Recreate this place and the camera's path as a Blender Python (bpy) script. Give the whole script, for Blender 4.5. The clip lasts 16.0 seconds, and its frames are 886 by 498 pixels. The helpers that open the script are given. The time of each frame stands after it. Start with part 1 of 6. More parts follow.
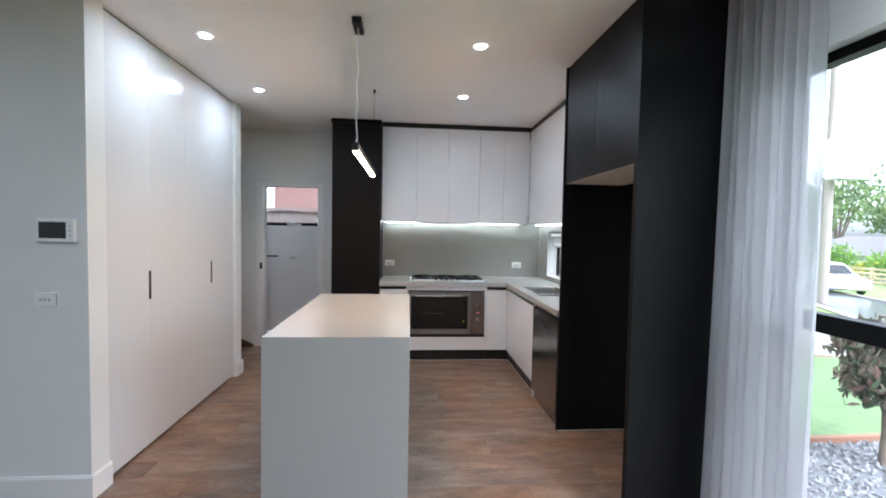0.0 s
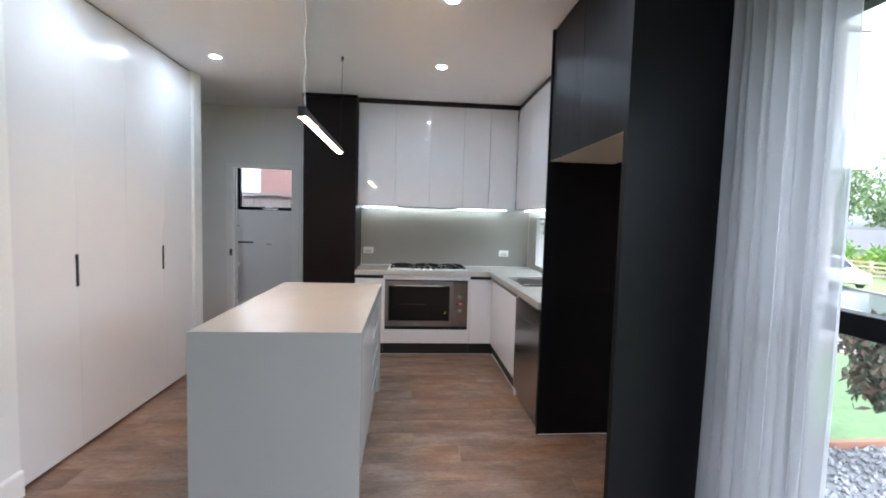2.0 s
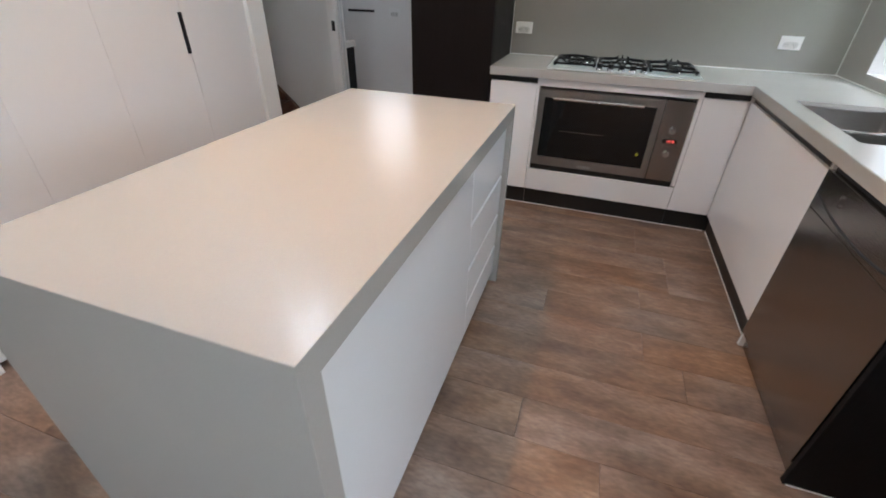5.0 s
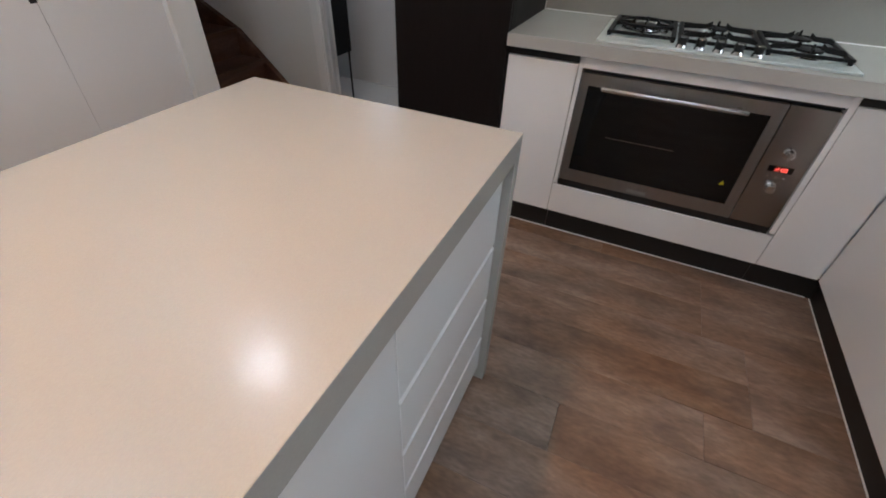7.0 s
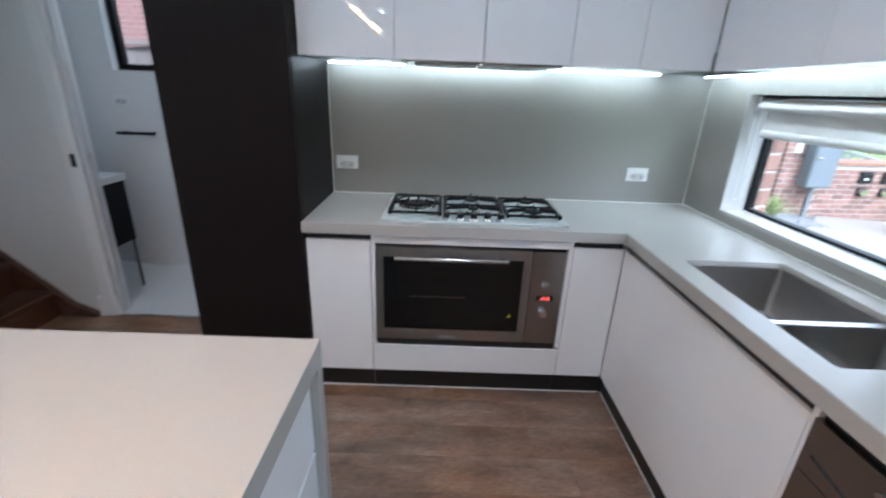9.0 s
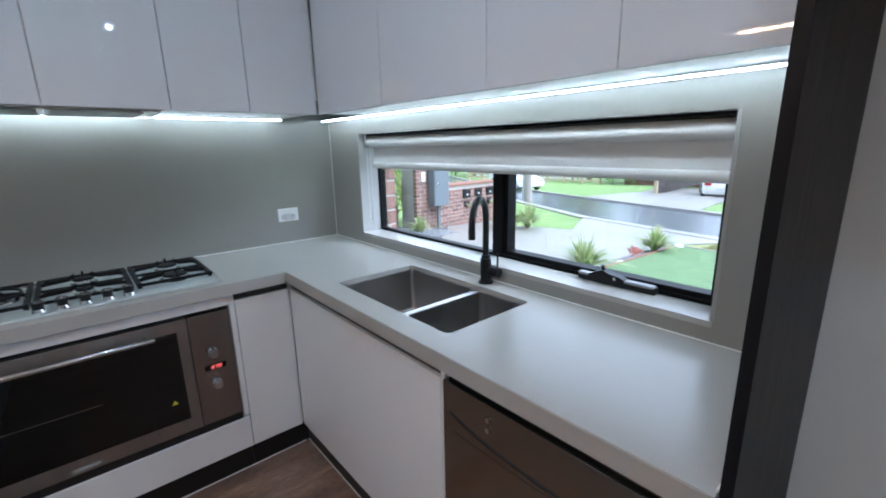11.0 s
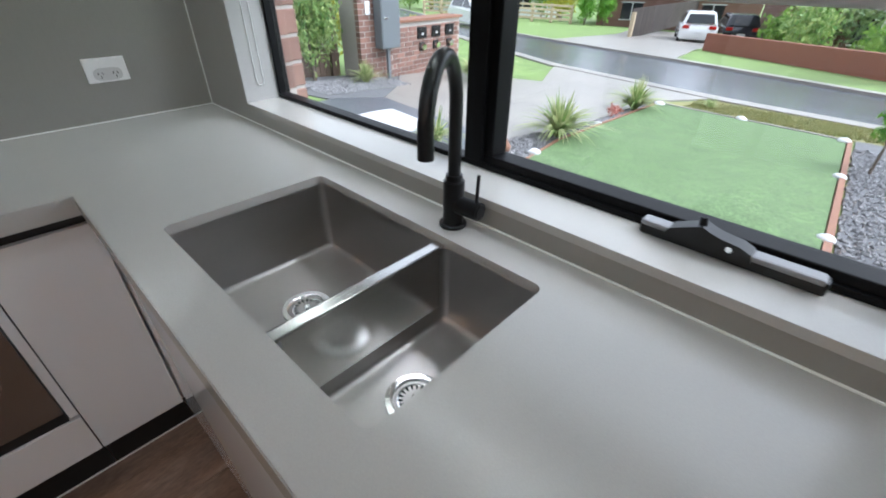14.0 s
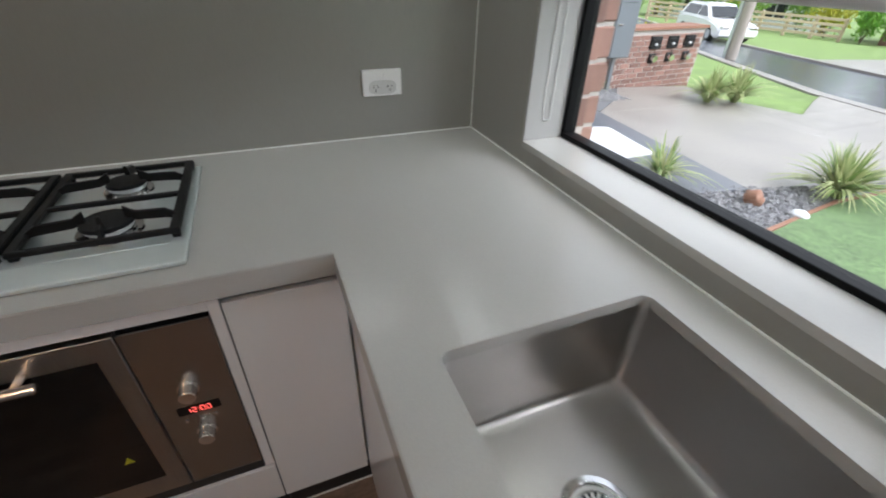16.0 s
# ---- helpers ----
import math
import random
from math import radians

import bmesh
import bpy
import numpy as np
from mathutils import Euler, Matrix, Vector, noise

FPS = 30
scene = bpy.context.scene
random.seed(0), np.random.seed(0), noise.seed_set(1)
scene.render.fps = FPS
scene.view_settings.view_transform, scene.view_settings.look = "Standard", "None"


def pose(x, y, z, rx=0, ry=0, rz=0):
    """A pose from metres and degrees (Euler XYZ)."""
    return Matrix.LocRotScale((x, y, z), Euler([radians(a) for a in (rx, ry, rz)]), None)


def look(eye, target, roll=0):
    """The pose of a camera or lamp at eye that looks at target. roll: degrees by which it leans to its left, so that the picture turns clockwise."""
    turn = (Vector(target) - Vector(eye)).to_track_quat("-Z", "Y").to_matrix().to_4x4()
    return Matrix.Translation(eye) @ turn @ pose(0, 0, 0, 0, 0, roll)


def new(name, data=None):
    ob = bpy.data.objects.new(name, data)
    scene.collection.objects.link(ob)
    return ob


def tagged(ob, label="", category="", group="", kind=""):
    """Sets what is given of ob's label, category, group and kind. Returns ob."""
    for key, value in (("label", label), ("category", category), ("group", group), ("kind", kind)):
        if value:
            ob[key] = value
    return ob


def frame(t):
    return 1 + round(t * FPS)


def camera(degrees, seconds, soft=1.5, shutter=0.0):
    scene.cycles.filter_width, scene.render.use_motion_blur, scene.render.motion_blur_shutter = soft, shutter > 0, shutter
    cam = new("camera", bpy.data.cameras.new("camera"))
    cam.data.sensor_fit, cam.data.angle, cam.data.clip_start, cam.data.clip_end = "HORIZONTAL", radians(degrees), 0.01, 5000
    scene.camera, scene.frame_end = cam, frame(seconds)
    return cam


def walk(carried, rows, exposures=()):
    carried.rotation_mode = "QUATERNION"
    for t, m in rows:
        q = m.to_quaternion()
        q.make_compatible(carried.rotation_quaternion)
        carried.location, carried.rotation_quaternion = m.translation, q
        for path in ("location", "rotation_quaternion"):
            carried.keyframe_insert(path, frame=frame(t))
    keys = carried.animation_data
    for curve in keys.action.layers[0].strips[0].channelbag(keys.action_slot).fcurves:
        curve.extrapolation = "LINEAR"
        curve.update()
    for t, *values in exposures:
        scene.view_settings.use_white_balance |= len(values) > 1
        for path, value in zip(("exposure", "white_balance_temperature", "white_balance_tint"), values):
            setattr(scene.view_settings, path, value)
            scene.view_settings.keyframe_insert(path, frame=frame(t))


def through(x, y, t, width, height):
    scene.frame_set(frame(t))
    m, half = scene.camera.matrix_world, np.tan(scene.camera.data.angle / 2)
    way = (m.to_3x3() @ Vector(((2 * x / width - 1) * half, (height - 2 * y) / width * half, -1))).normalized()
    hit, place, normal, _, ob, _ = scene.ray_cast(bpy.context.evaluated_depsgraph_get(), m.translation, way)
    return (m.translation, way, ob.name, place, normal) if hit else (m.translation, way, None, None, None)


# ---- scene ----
cam = camera(92.3, 16.0, soft=1.8, shutter=0.3)
PATH = [
    (0, (0.315, 0.236, 1.494), (0.476, 2.227, 1.407), 1.1),
    (0.5, (0.327, 0.205, 1.46), (0.437, 2.2, 1.386), 1.3),
    (1, (0.366, 0.216, 1.456), (0.447, 2.212, 1.374), 1.3),
    (1.5, (0.452, 0.306, 1.452), (0.53, 2.302, 1.354), 1.6),
    (2, (0.537, 0.543, 1.447), (0.704, 2.531, 1.314), 1.6),
    (2.5, (0.611, 0.808, 1.454), (0.828, 2.786, 1.257), 1.7),
    (3, (0.688, 1.109, 1.449), (0.73, 3.085, 1.144), 1.5),
    (3.5, (0.701, 1.403, 1.419), (0.464, 3.32, 0.9), 1.5),
    (4, (0.676, 1.711, 1.397), (0.245, 3.517, 0.653), 1.3),
    (4.5, (0.658, 1.969, 1.373), (0.157, 3.664, 0.438), 1.3),
    (7, (0.535, 3.178, 1.308), (-0.079, 4.602, 0.045), 2.3),
    (7.5, (0.51, 3.313, 1.309), (-0.109, 4.718, 0.028), 2.9),
    (8, (0.473, 3.377, 1.363), (-0.059, 4.825, 0.09), 2.9),
    (8.5, (0.566, 3.27, 1.417), (0.191, 4.946, 0.393), 2.5),
    (9, (0.601, 3.216, 1.473), (0.624, 5.089, 0.773), 2.3),
    (9.5, (0.629, 3.179, 1.483), (1.129, 5.059, 1.017), 2.1),
    (10, (0.639, 3.144, 1.468), (1.561, 4.887, 1.136), 1.9),
    (12.5, (1.142, 3.379, 1.373), (2.53, 4.525, 0.501), 0.3),
    (13, (1.232, 3.469, 1.355), (2.561, 4.563, 0.337), 0.7),
    (13.5, (1.302, 3.61, 1.358), (2.595, 4.696, 0.286), 0.9),
    (14, (1.371, 3.774, 1.353), (2.596, 4.915, 0.26), 0.8),
    (14.5, (1.409, 3.898, 1.351), (2.563, 5.111, 0.256), 1.0),
    (15, (1.462, 4.056, 1.355), (2.426, 5.421, 0.255), 1.0),
    (15.5, (1.431, 4.179, 1.354), (2.225, 5.647, 0.251), 1.5),
    (16, (1.367, 4.321, 1.357), (2.016, 5.855, 0.25), 1.7),
]
walk(cam, [(t, look(eye, target, roll)) for t, eye, target, roll in PATH], [(0.0, 1.8, 5450, 9), (3.0, 1.78, 5450, 9), (4.5, 1.75, 5600, 9), (7.0, 1.34, 5700, 9), (8.0, 1.34, 5550, 9), (9.0, 1.74, 5050, 7), (9.5, 1.74, 4950, 6), (10.0, 1.5, 4900, 6), (12.5, 1.12, 5300, 8), (14.5, 0.86, 5700, 9), (16.0, 0.84, 5900, 10)])

# world, sun
world = bpy.data.worlds.new("overcast_sky")
scene.world = world
world.use_nodes = True
wn = world.node_tree
sky = wn.nodes.new("ShaderNodeTexSky")
sky.sky_type, sky.sun_disc = "NISHITA", False
sky.sun_elevation, sky.sun_rotation = radians(52), radians(152)
sky.air_density, sky.dust_density, sky.ozone_density = 1.0, 3.0, 1.0
pale = wn.nodes.new("ShaderNodeHueSaturation")
pale.inputs["Saturation"].default_value, pale.inputs["Value"].default_value = 0.1, 1.7
wn.links.new(sky.outputs[0], pale.inputs["Color"])
wn.links.new(pale.outputs[0], wn.nodes["Background"].inputs[0])
wn.nodes["Background"].inputs[1].default_value = 0.15
sun_data = bpy.data.lights.new("sun", "SUN")
sun_data.energy, sun_data.angle, sun_data.color = 0.9, radians(25), (1.0, 0.98, 0.96)
sun = new("sun", sun_data)
sun.matrix_world = look((20 * math.cos(radians(52)) * math.sin(radians(152)), 20 * math.cos(radians(52)) * math.cos(radians(152)), 20 * math.sin(radians(52))), (0, 0, 0))

DOWN = 172.0      # downlights
PEND = 42.0      # pendant bar
STRIP = 13.0     # strips under the wall cabinets

# ---------------------------------------------------------------- materials


def mat(name, base, rough=0.5, metal=0.0, var=0.06, scale=6.0, bump=0.0, bscale=60.0, coat=0.0, stretch=(1, 1, 1), spec=0.5, per_object=0.0, fine=0.03):
    """Principled material with two scales of colour variation and fine relief."""
    m = bpy.data.materials.new(name)
    m.use_nodes = True
    nt = m.node_tree
    n, l = nt.nodes, nt.links
    b = n["Principled BSDF"]
    b.inputs["Roughness"].default_value, b.inputs["Metallic"].default_value = rough, metal
    b.inputs["Coat Weight"].default_value, b.inputs["Coat Roughness"].default_value = coat, 0.05
    b.inputs["Specular IOR Level"].default_value = spec
    tc, mp = n.new("ShaderNodeTexCoord"), n.new("ShaderNodeMapping")
    mp.inputs["Scale"].default_value = stretch
    l.new(tc.outputs["Object"], mp.inputs[0])
    big, small = n.new("ShaderNodeTexNoise"), n.new("ShaderNodeTexNoise")
    big.inputs["Scale"].default_value, small.inputs["Scale"].default_value = scale, bscale
    big.inputs["Detail"].default_value, small.inputs["Detail"].default_value = 4, 6
    for t in (big, small):
        l.new(mp.outputs[0], t.inputs["Vector"])
    mix = n.new("ShaderNodeMix")
    mix.data_type = "RGBA"
    mix.inputs[6].default_value = (*[c * (1 - var) for c in base], 1)
    mix.inputs[7].default_value = (*[min(1, c * (1 + var)) for c in base], 1)
    l.new(big.outputs[0], mix.inputs[0])
    hsv = n.new("ShaderNodeHueSaturation")
    l.new(mix.outputs[2], hsv.inputs["Color"])
    mr = n.new("ShaderNodeMapRange")
    mr.inputs[3].default_value, mr.inputs[4].default_value = 1 - fine, 1 + fine
    l.new(small.outputs[0], mr.inputs[0])
    if per_object:
        oi, mr2, mul = n.new("ShaderNodeObjectInfo"), n.new("ShaderNodeMapRange"), n.new("ShaderNodeMath")
        mr2.inputs[3].default_value, mr2.inputs[4].default_value = 1 - per_object, 1 + per_object
        l.new(oi.outputs["Random"], mr2.inputs[0])
        mul.operation = "MULTIPLY"
        l.new(mr2.outputs[0], mul.inputs[0])
        l.new(mr.outputs[0], mul.inputs[1])
        l.new(mul.outputs[0], hsv.inputs["Value"])
    else:
        l.new(mr.outputs[0], hsv.inputs["Value"])
    l.new(hsv.outputs[0], b.inputs["Base Color"])
    rr = n.new("ShaderNodeMapRange")
    rr.inputs[3].default_value, rr.inputs[4].default_value = rough * 0.85, min(1, rough * 1.15)
    l.new(big.outputs[0], rr.inputs[0])
    l.new(rr.outputs[0], b.inputs["Roughness"])
    if bump:
        bp = n.new("ShaderNodeBump")
        bp.inputs["Strength"].default_value, bp.inputs["Distance"].default_value = bump, 0.002
        l.new(small.outputs[0], bp.inputs["Height"])
        l.new(bp.outputs[0], b.inputs["Normal"])
    return m


def glow(name, colour, strength):
    m = bpy.data.materials.new(name)
    m.use_nodes = True
    b = m.node_tree.nodes["Principled BSDF"]
    b.inputs["Base Color"].default_value = (0.8, 0.8, 0.8, 1)
    b.inputs["Emission Color"].default_value = (*colour, 1)
    b.inputs["Emission Strength"].default_value = strength
    return m


def glass(name, tint=(1, 1, 1), rough=0.0):
    m = bpy.data.materials.new(name)
    m.use_nodes = True
    n, l = m.node_tree.nodes, m.node_tree.links
    tr, gl, mx, fr = n.new("ShaderNodeBsdfTransparent"), n.new("ShaderNodeBsdfGlossy"), n.new("ShaderNodeMixShader"), n.new("ShaderNodeMapRange")
    lw, pw = n.new("ShaderNodeLayerWeight"), n.new("ShaderNodeMath")
    pw.operation = "POWER"
    pw.inputs[1].default_value = 5.0
    l.new(lw.outputs["Facing"], pw.inputs[0])
    l.new(pw.outputs[0], fr.inputs[0])
    fr.inputs[3].default_value, fr.inputs[4].default_value = 0.035, 0.9
    tr.inputs[0].default_value = (*tint, 1)
    gl.inputs["Roughness"].default_value = rough
    l.new(fr.outputs[0], mx.inputs[0])
    l.new(tr.outputs[0], mx.inputs[1])
    l.new(gl.outputs[0], mx.inputs[2])
    l.new(mx.outputs[0], n["Material Output"].inputs[0])
    return m


def wood(name, dark, mid, light, along=(1.5, 9.5, 9.5), rough=0.45, per_object=0.25):
    """Planks of grained timber: streaks along x, paler worn patches, tone by plank."""
    m = bpy.data.materials.new(name)
    m.use_nodes = True
    n, l = m.node_tree.nodes, m.node_tree.links
    b = n["Principled BSDF"]
    tc, mp, oi = n.new("ShaderNodeTexCoord"), n.new("ShaderNodeMapping"), n.new("ShaderNodeObjectInfo")
    mp.inputs["Scale"].default_value = along
    add = n.new("ShaderNodeVectorMath")
    mulv = n.new("ShaderNodeVectorMath")
    mulv.operation = "SCALE"
    mulv.inputs[0].default_value = (37, 11, 5)
    l.new(oi.outputs["Random"], mulv.inputs["Scale"])
    l.new(tc.outputs["Object"], add.inputs[0])
    l.new(mulv.outputs[0], add.inputs[1])
    l.new(add.outputs[0], mp.inputs[0])
    grain, patch = n.new("ShaderNodeTexNoise"), n.new("ShaderNodeTexNoise")
    grain.inputs["Scale"].default_value, grain.inputs["Detail"].default_value, grain.inputs["Distortion"].default_value = 3.0, 7, 1.0
    patch.inputs["Scale"].default_value, patch.inputs["Detail"].default_value = 1.3, 7
    l.new(mp.outputs[0], grain.inputs["Vector"])
    l.new(mp.outputs[0], patch.inputs["Vector"])
    ramp = n.new("ShaderNodeValToRGB")
    e = ramp.color_ramp.elements
    e[0].position, e[0].color = 0.28, (*dark, 1)
    e[1].position, e[1].color = 0.72, (*light, 1)
    k = e.new(0.5)
    k.color = (*mid, 1)
    mixf = n.new("ShaderNodeMix")
    mixf.inputs[0].default_value = 0.68
    l.new(grain.outputs[0], mixf.inputs[2])
    l.new(patch.outputs[0], mixf.inputs[3])
    l.new(mixf.outputs[0], ramp.inputs[0])
    hsv, mr = n.new("ShaderNodeHueSaturation"), n.new("ShaderNodeMapRange")
    mr.inputs[3].default_value, mr.inputs[4].default_value = 1 - per_object, 1 + per_object
    l.new(oi.outputs["Random"], mr.inputs[0])
    blot, mrb, mulb = n.new("ShaderNodeTexNoise"), n.new("ShaderNodeMapRange"), n.new("ShaderNodeMath")
    blot.inputs["Scale"].default_value, blot.inputs["Detail"].default_value = 6.0, 9
    bmap = n.new("ShaderNodeMapping")
    bmap.inputs["Scale"].default_value = (0.45, 1.0, 1.0) if along[0] < along[1] else (1.0, 0.45, 1.0)
    l.new(add.outputs[0], bmap.inputs[0])
    l.new(bmap.outputs[0], blot.inputs["Vector"])
    fmap, scr, mrs, muls = n.new("ShaderNodeMapping"), n.new("ShaderNodeTexNoise"), n.new("ShaderNodeMapRange"), n.new("ShaderNodeMath")
    fmap.inputs["Scale"].default_value = (34, 95, 95) if along[0] < along[1] else (95, 34, 95)
    scr.inputs["Scale"].default_value, scr.inputs["Detail"].default_value = 1.0, 5
    l.new(add.outputs[0], fmap.inputs[0])
    l.new(fmap.outputs[0], scr.inputs["Vector"])
    mrs.inputs[1].default_value, mrs.inputs[2].default_value, mrs.inputs[3].default_value, mrs.inputs[4].default_value = 0.3, 0.7, 0.82, 1.2
    l.new(scr.outputs[0], mrs.inputs[0])
    muls.operation = "MULTIPLY"
    mrb.inputs[1].default_value, mrb.inputs[2].default_value = 0.3, 0.7
    mrb.inputs[3].default_value, mrb.inputs[4].default_value = 0.78, 1.24
    l.new(blot.outputs[0], mrb.inputs[0])
    mulb.operation = "MULTIPLY"
    l.new(mr.outputs[0], mulb.inputs[0])
    l.new(mrb.outputs[0], mulb.inputs[1])
    l.new(mulb.outputs[0], muls.inputs[0])
    l.new(mrs.outputs[0], muls.inputs[1])
    l.new(muls.outputs[0], hsv.inputs["Value"])
    l.new(ramp.outputs[0], hsv.inputs["Color"])
    # greyer, limed stretches between the brown ones
    lime, mrl = n.new("ShaderNodeTexNoise"), n.new("ShaderNodeMapRange")
    lime.inputs["Scale"].default_value, lime.inputs["Detail"].default_value = 3.2, 6
    l.new(bmap.outputs[0], lime.inputs["Vector"])
    mrl.inputs[1].default_value, mrl.inputs[2].default_value, mrl.inputs[3].default_value, mrl.inputs[4].default_value = 0.34, 0.66, 0.72, 1.1
    l.new(lime.outputs[0], mrl.inputs[0])
    l.new(mrl.outputs[0], hsv.inputs["Saturation"])
    l.new(hsv.outputs[0], b.inputs["Base Color"])
    rr = n.new("ShaderNodeMapRange")
    rr.inputs[3].default_value, rr.inputs[4].default_value = rough * 0.8, rough * 1.25
    l.new(grain.outputs[0], rr.inputs[0])
    l.new(rr.outputs[0], b.inputs["Roughness"])
    bp = n.new("ShaderNodeBump")
    bp.inputs["Strength"].default_value, bp.inputs["Distance"].default_value = 0.12, 0.0015
    l.new(grain.outputs[0], bp.inputs["Height"])
    l.new(bp.outputs[0], b.inputs["Normal"])
    return m


def leafy(name, a, b_, through=0.25):
    """Leaf colours varied by leaf, letting some light through."""
    m = bpy.data.materials.new(name)
    m.use_nodes = True
    n, l = m.node_tree.nodes, m.node_tree.links
    b = n["Principled BSDF"]
    g, mix = n.new("ShaderNodeNewGeometry"), n.new("ShaderNodeMix")
    mix.data_type = "RGBA"
    mix.inputs[6].default_value, mix.inputs[7].default_value = (*a, 1), (*b_, 1)
    l.new(g.outputs["Random Per Island"], mix.inputs[0])
    l.new(mix.outputs[2], b.inputs["Base Color"])
    b.inputs["Roughness"].default_value = 0.5
    ts, ms = n.new("ShaderNodeBsdfTranslucent"), n.new("ShaderNodeMixShader")
    l.new(mix.outputs[2], ts.inputs[0])
    ms.inputs[0].default_value = through
    l.new(b.outputs[0], ms.inputs[1])
    l.new(ts.outputs[0], ms.inputs[2])
    l.new(ms.outputs[0], n["Material Output"].inputs[0])
    return m


M_WALL = mat("wall_paint", (0.74, 0.75, 0.73), 0.6, var=0.02, bump=0.08, bscale=220)
M_CEIL = mat("ceiling_paint", (0.85, 0.85, 0.84), 0.75, var=0.02, bump=0.05, bscale=200)
M_TRIM = mat("trim_enamel", (0.8, 0.8, 0.78), 0.34, var=0.02)
M_GLOSS = mat("gloss_white_door", (0.775, 0.78, 0.79), 0.03, var=0.015, scale=2, fine=0.01)
M_SATIN = mat("satin_white_door", (0.70, 0.705, 0.71), 0.2, var=0.015, scale=2, fine=0.01)
M_CARC = mat("white_melamine", (0.76, 0.76, 0.75), 0.35, var=0.02)
M_CREAM = mat("raw_cream_board", (0.62, 0.55, 0.44), 0.5, var=0.05)
M_STONE = mat("grey_quartz", (0.425, 0.414, 0.386), 0.235, spec=0.62, var=0.03, scale=3, bscale=420, fine=0.09, bump=0.02)
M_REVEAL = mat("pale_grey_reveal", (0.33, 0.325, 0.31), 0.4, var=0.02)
M_SPLASH = mat("taupe_splashback", (0.25, 0.243, 0.218), 0.33, spec=0.85, var=0.03, scale=2, bscale=260, fine=0.05, stretch=(1, 1, 0.2))
M_BLACK = mat("black_woodgrain", (0.0078, 0.0078, 0.0086), 0.42, spec=0.12, var=0.2, scale=5, bscale=40, fine=0.25, bump=0.25, stretch=(9, 9, 0.7))
M_BROWNBLACK = mat("brown_black_panel", (0.011, 0.0085, 0.008), 0.45, spec=0.1, var=0.2, scale=5, bscale=40, fine=0.2, bump=0.2, stretch=(9, 9, 0.7))
M_KICK = mat("black_kickboard", (0.01, 0.01, 0.01), 0.4, var=0.1)
M_STEEL = mat("brushed_steel", (0.66, 0.65, 0.63), 0.2, 1.0, var=0.05, scale=3, bscale=90, fine=0.06, stretch=(1, 30, 30), bump=0.01)
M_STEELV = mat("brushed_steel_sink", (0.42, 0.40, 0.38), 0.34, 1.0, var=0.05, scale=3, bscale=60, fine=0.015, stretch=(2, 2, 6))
# pale green-grey, half-metal base carries the reflection of the lit splashback
M_HOB = mat("hob_steel_pale_sheen", (0.62, 0.66, 0.65), 0.36, 0.5, var=0.03, scale=2, bscale=200, fine=0.02)
M_STEELDARK = mat("dark_brushed_steel", (0.35, 0.335, 0.32), 0.225, 1.0, var=0.03, scale=2, bscale=200, fine=0.02)
M_STEELFRAME = mat("brushed_oven_steel", (0.34, 0.325, 0.31), 0.345, 1.0, var=0.12, scale=5, bscale=60, fine=0.12, stretch=(5, 1, 0.3))
M_CHROME = mat("chrome", (0.75, 0.75, 0.75), 0.1, 1.0, var=0.02)
M_IRON = mat("cast_iron", (0.007, 0.007, 0.007), 0.5, spec=0.2, var=0.2, bump=0.3, bscale=300)
M_MATTBLACK = mat("matt_black", (0.006, 0.006, 0.0065), 0.34, spec=0.35, var=0.1)
M_ALU = mat("black_aluminium", (0.005, 0.005, 0.0055), 0.4, spec=0.1, var=0.1, bump=0.05, bscale=300)
M_OVENGLASS = mat("dark_oven_glass", (0.006, 0.006, 0.006), 0.04, var=0.1, spec=0.35)
M_PLASTIC = mat("white_plastic", (0.8, 0.8, 0.79), 0.36, var=0.01)
M_GREYPLASTIC = mat("grey_plastic", (0.4, 0.4, 0.4), 0.4, var=0.02)
M_PALEGREY = mat("pale_grey_plastic", (0.58, 0.58, 0.57), 0.35, var=0.02)
M_DARKGREY = mat("dark_grey_plastic", (0.23, 0.23, 0.24), 0.35, var=0.02)
M_SCREEN = mat("dark_screen", (0.04, 0.045, 0.045), 0.15, var=0.05)
M_SEAL = mat("white_silicone", (0.82, 0.83, 0.8), 0.4, var=0.02)
M_FLOORW = wood("weathered_oak_planks", (0.118, 0.062, 0.037), (0.225, 0.132, 0.08), (0.33, 0.222, 0.15), along=(3.0, 7.5, 7.5), rough=0.385, per_object=0.07)
M_STAIR = wood("dark_stained_stair", (0.033, 0.013, 0.007), (0.085, 0.034, 0.016), (0.14, 0.06, 0.028), along=(10, 1.5, 10), rough=0.385, per_object=0.1)
M_SUBFLOOR = mat("joint_shadow", (0.03, 0.02, 0.015), 0.8)
M_TILE = mat("pale_grey_tile", (0.80, 0.80, 0.79), 0.2, var=0.04, scale=3)
M_WALLTILE = mat("grey_wall_tile", (0.78, 0.77, 0.76), 0.36, var=0.03, scale=3)
M_FABRIC = mat("white_blind_fabric", (0.60, 0.60, 0.585), 0.8, var=0.03, bump=0.3, bscale=400)
M_GLASS = glass("window_glass")
M_DOWN = glow("downlight_diffuser", (0.90, 0.97, 1.0), DOWN)
# dimmer glow for the unseen fill lamp added in the laundry
M_FILL_LAUNDRY = glow("laundry_fill_glow", (0.93, 0.97, 1.0), DOWN * 0.28)
M_PEND = glow("pendant_diffuser", (1.0, 0.55, 0.26), PEND)
M_LED = glow("led_strip", (0.98, 1.0, 0.90), STRIP)
M_RED = glow("red_digits", (1.0, 0.03, 0.01), 1.1)
M_YELLOW = mat("yellow_sticker", (0.6, 0.55, 0.02), 0.5)

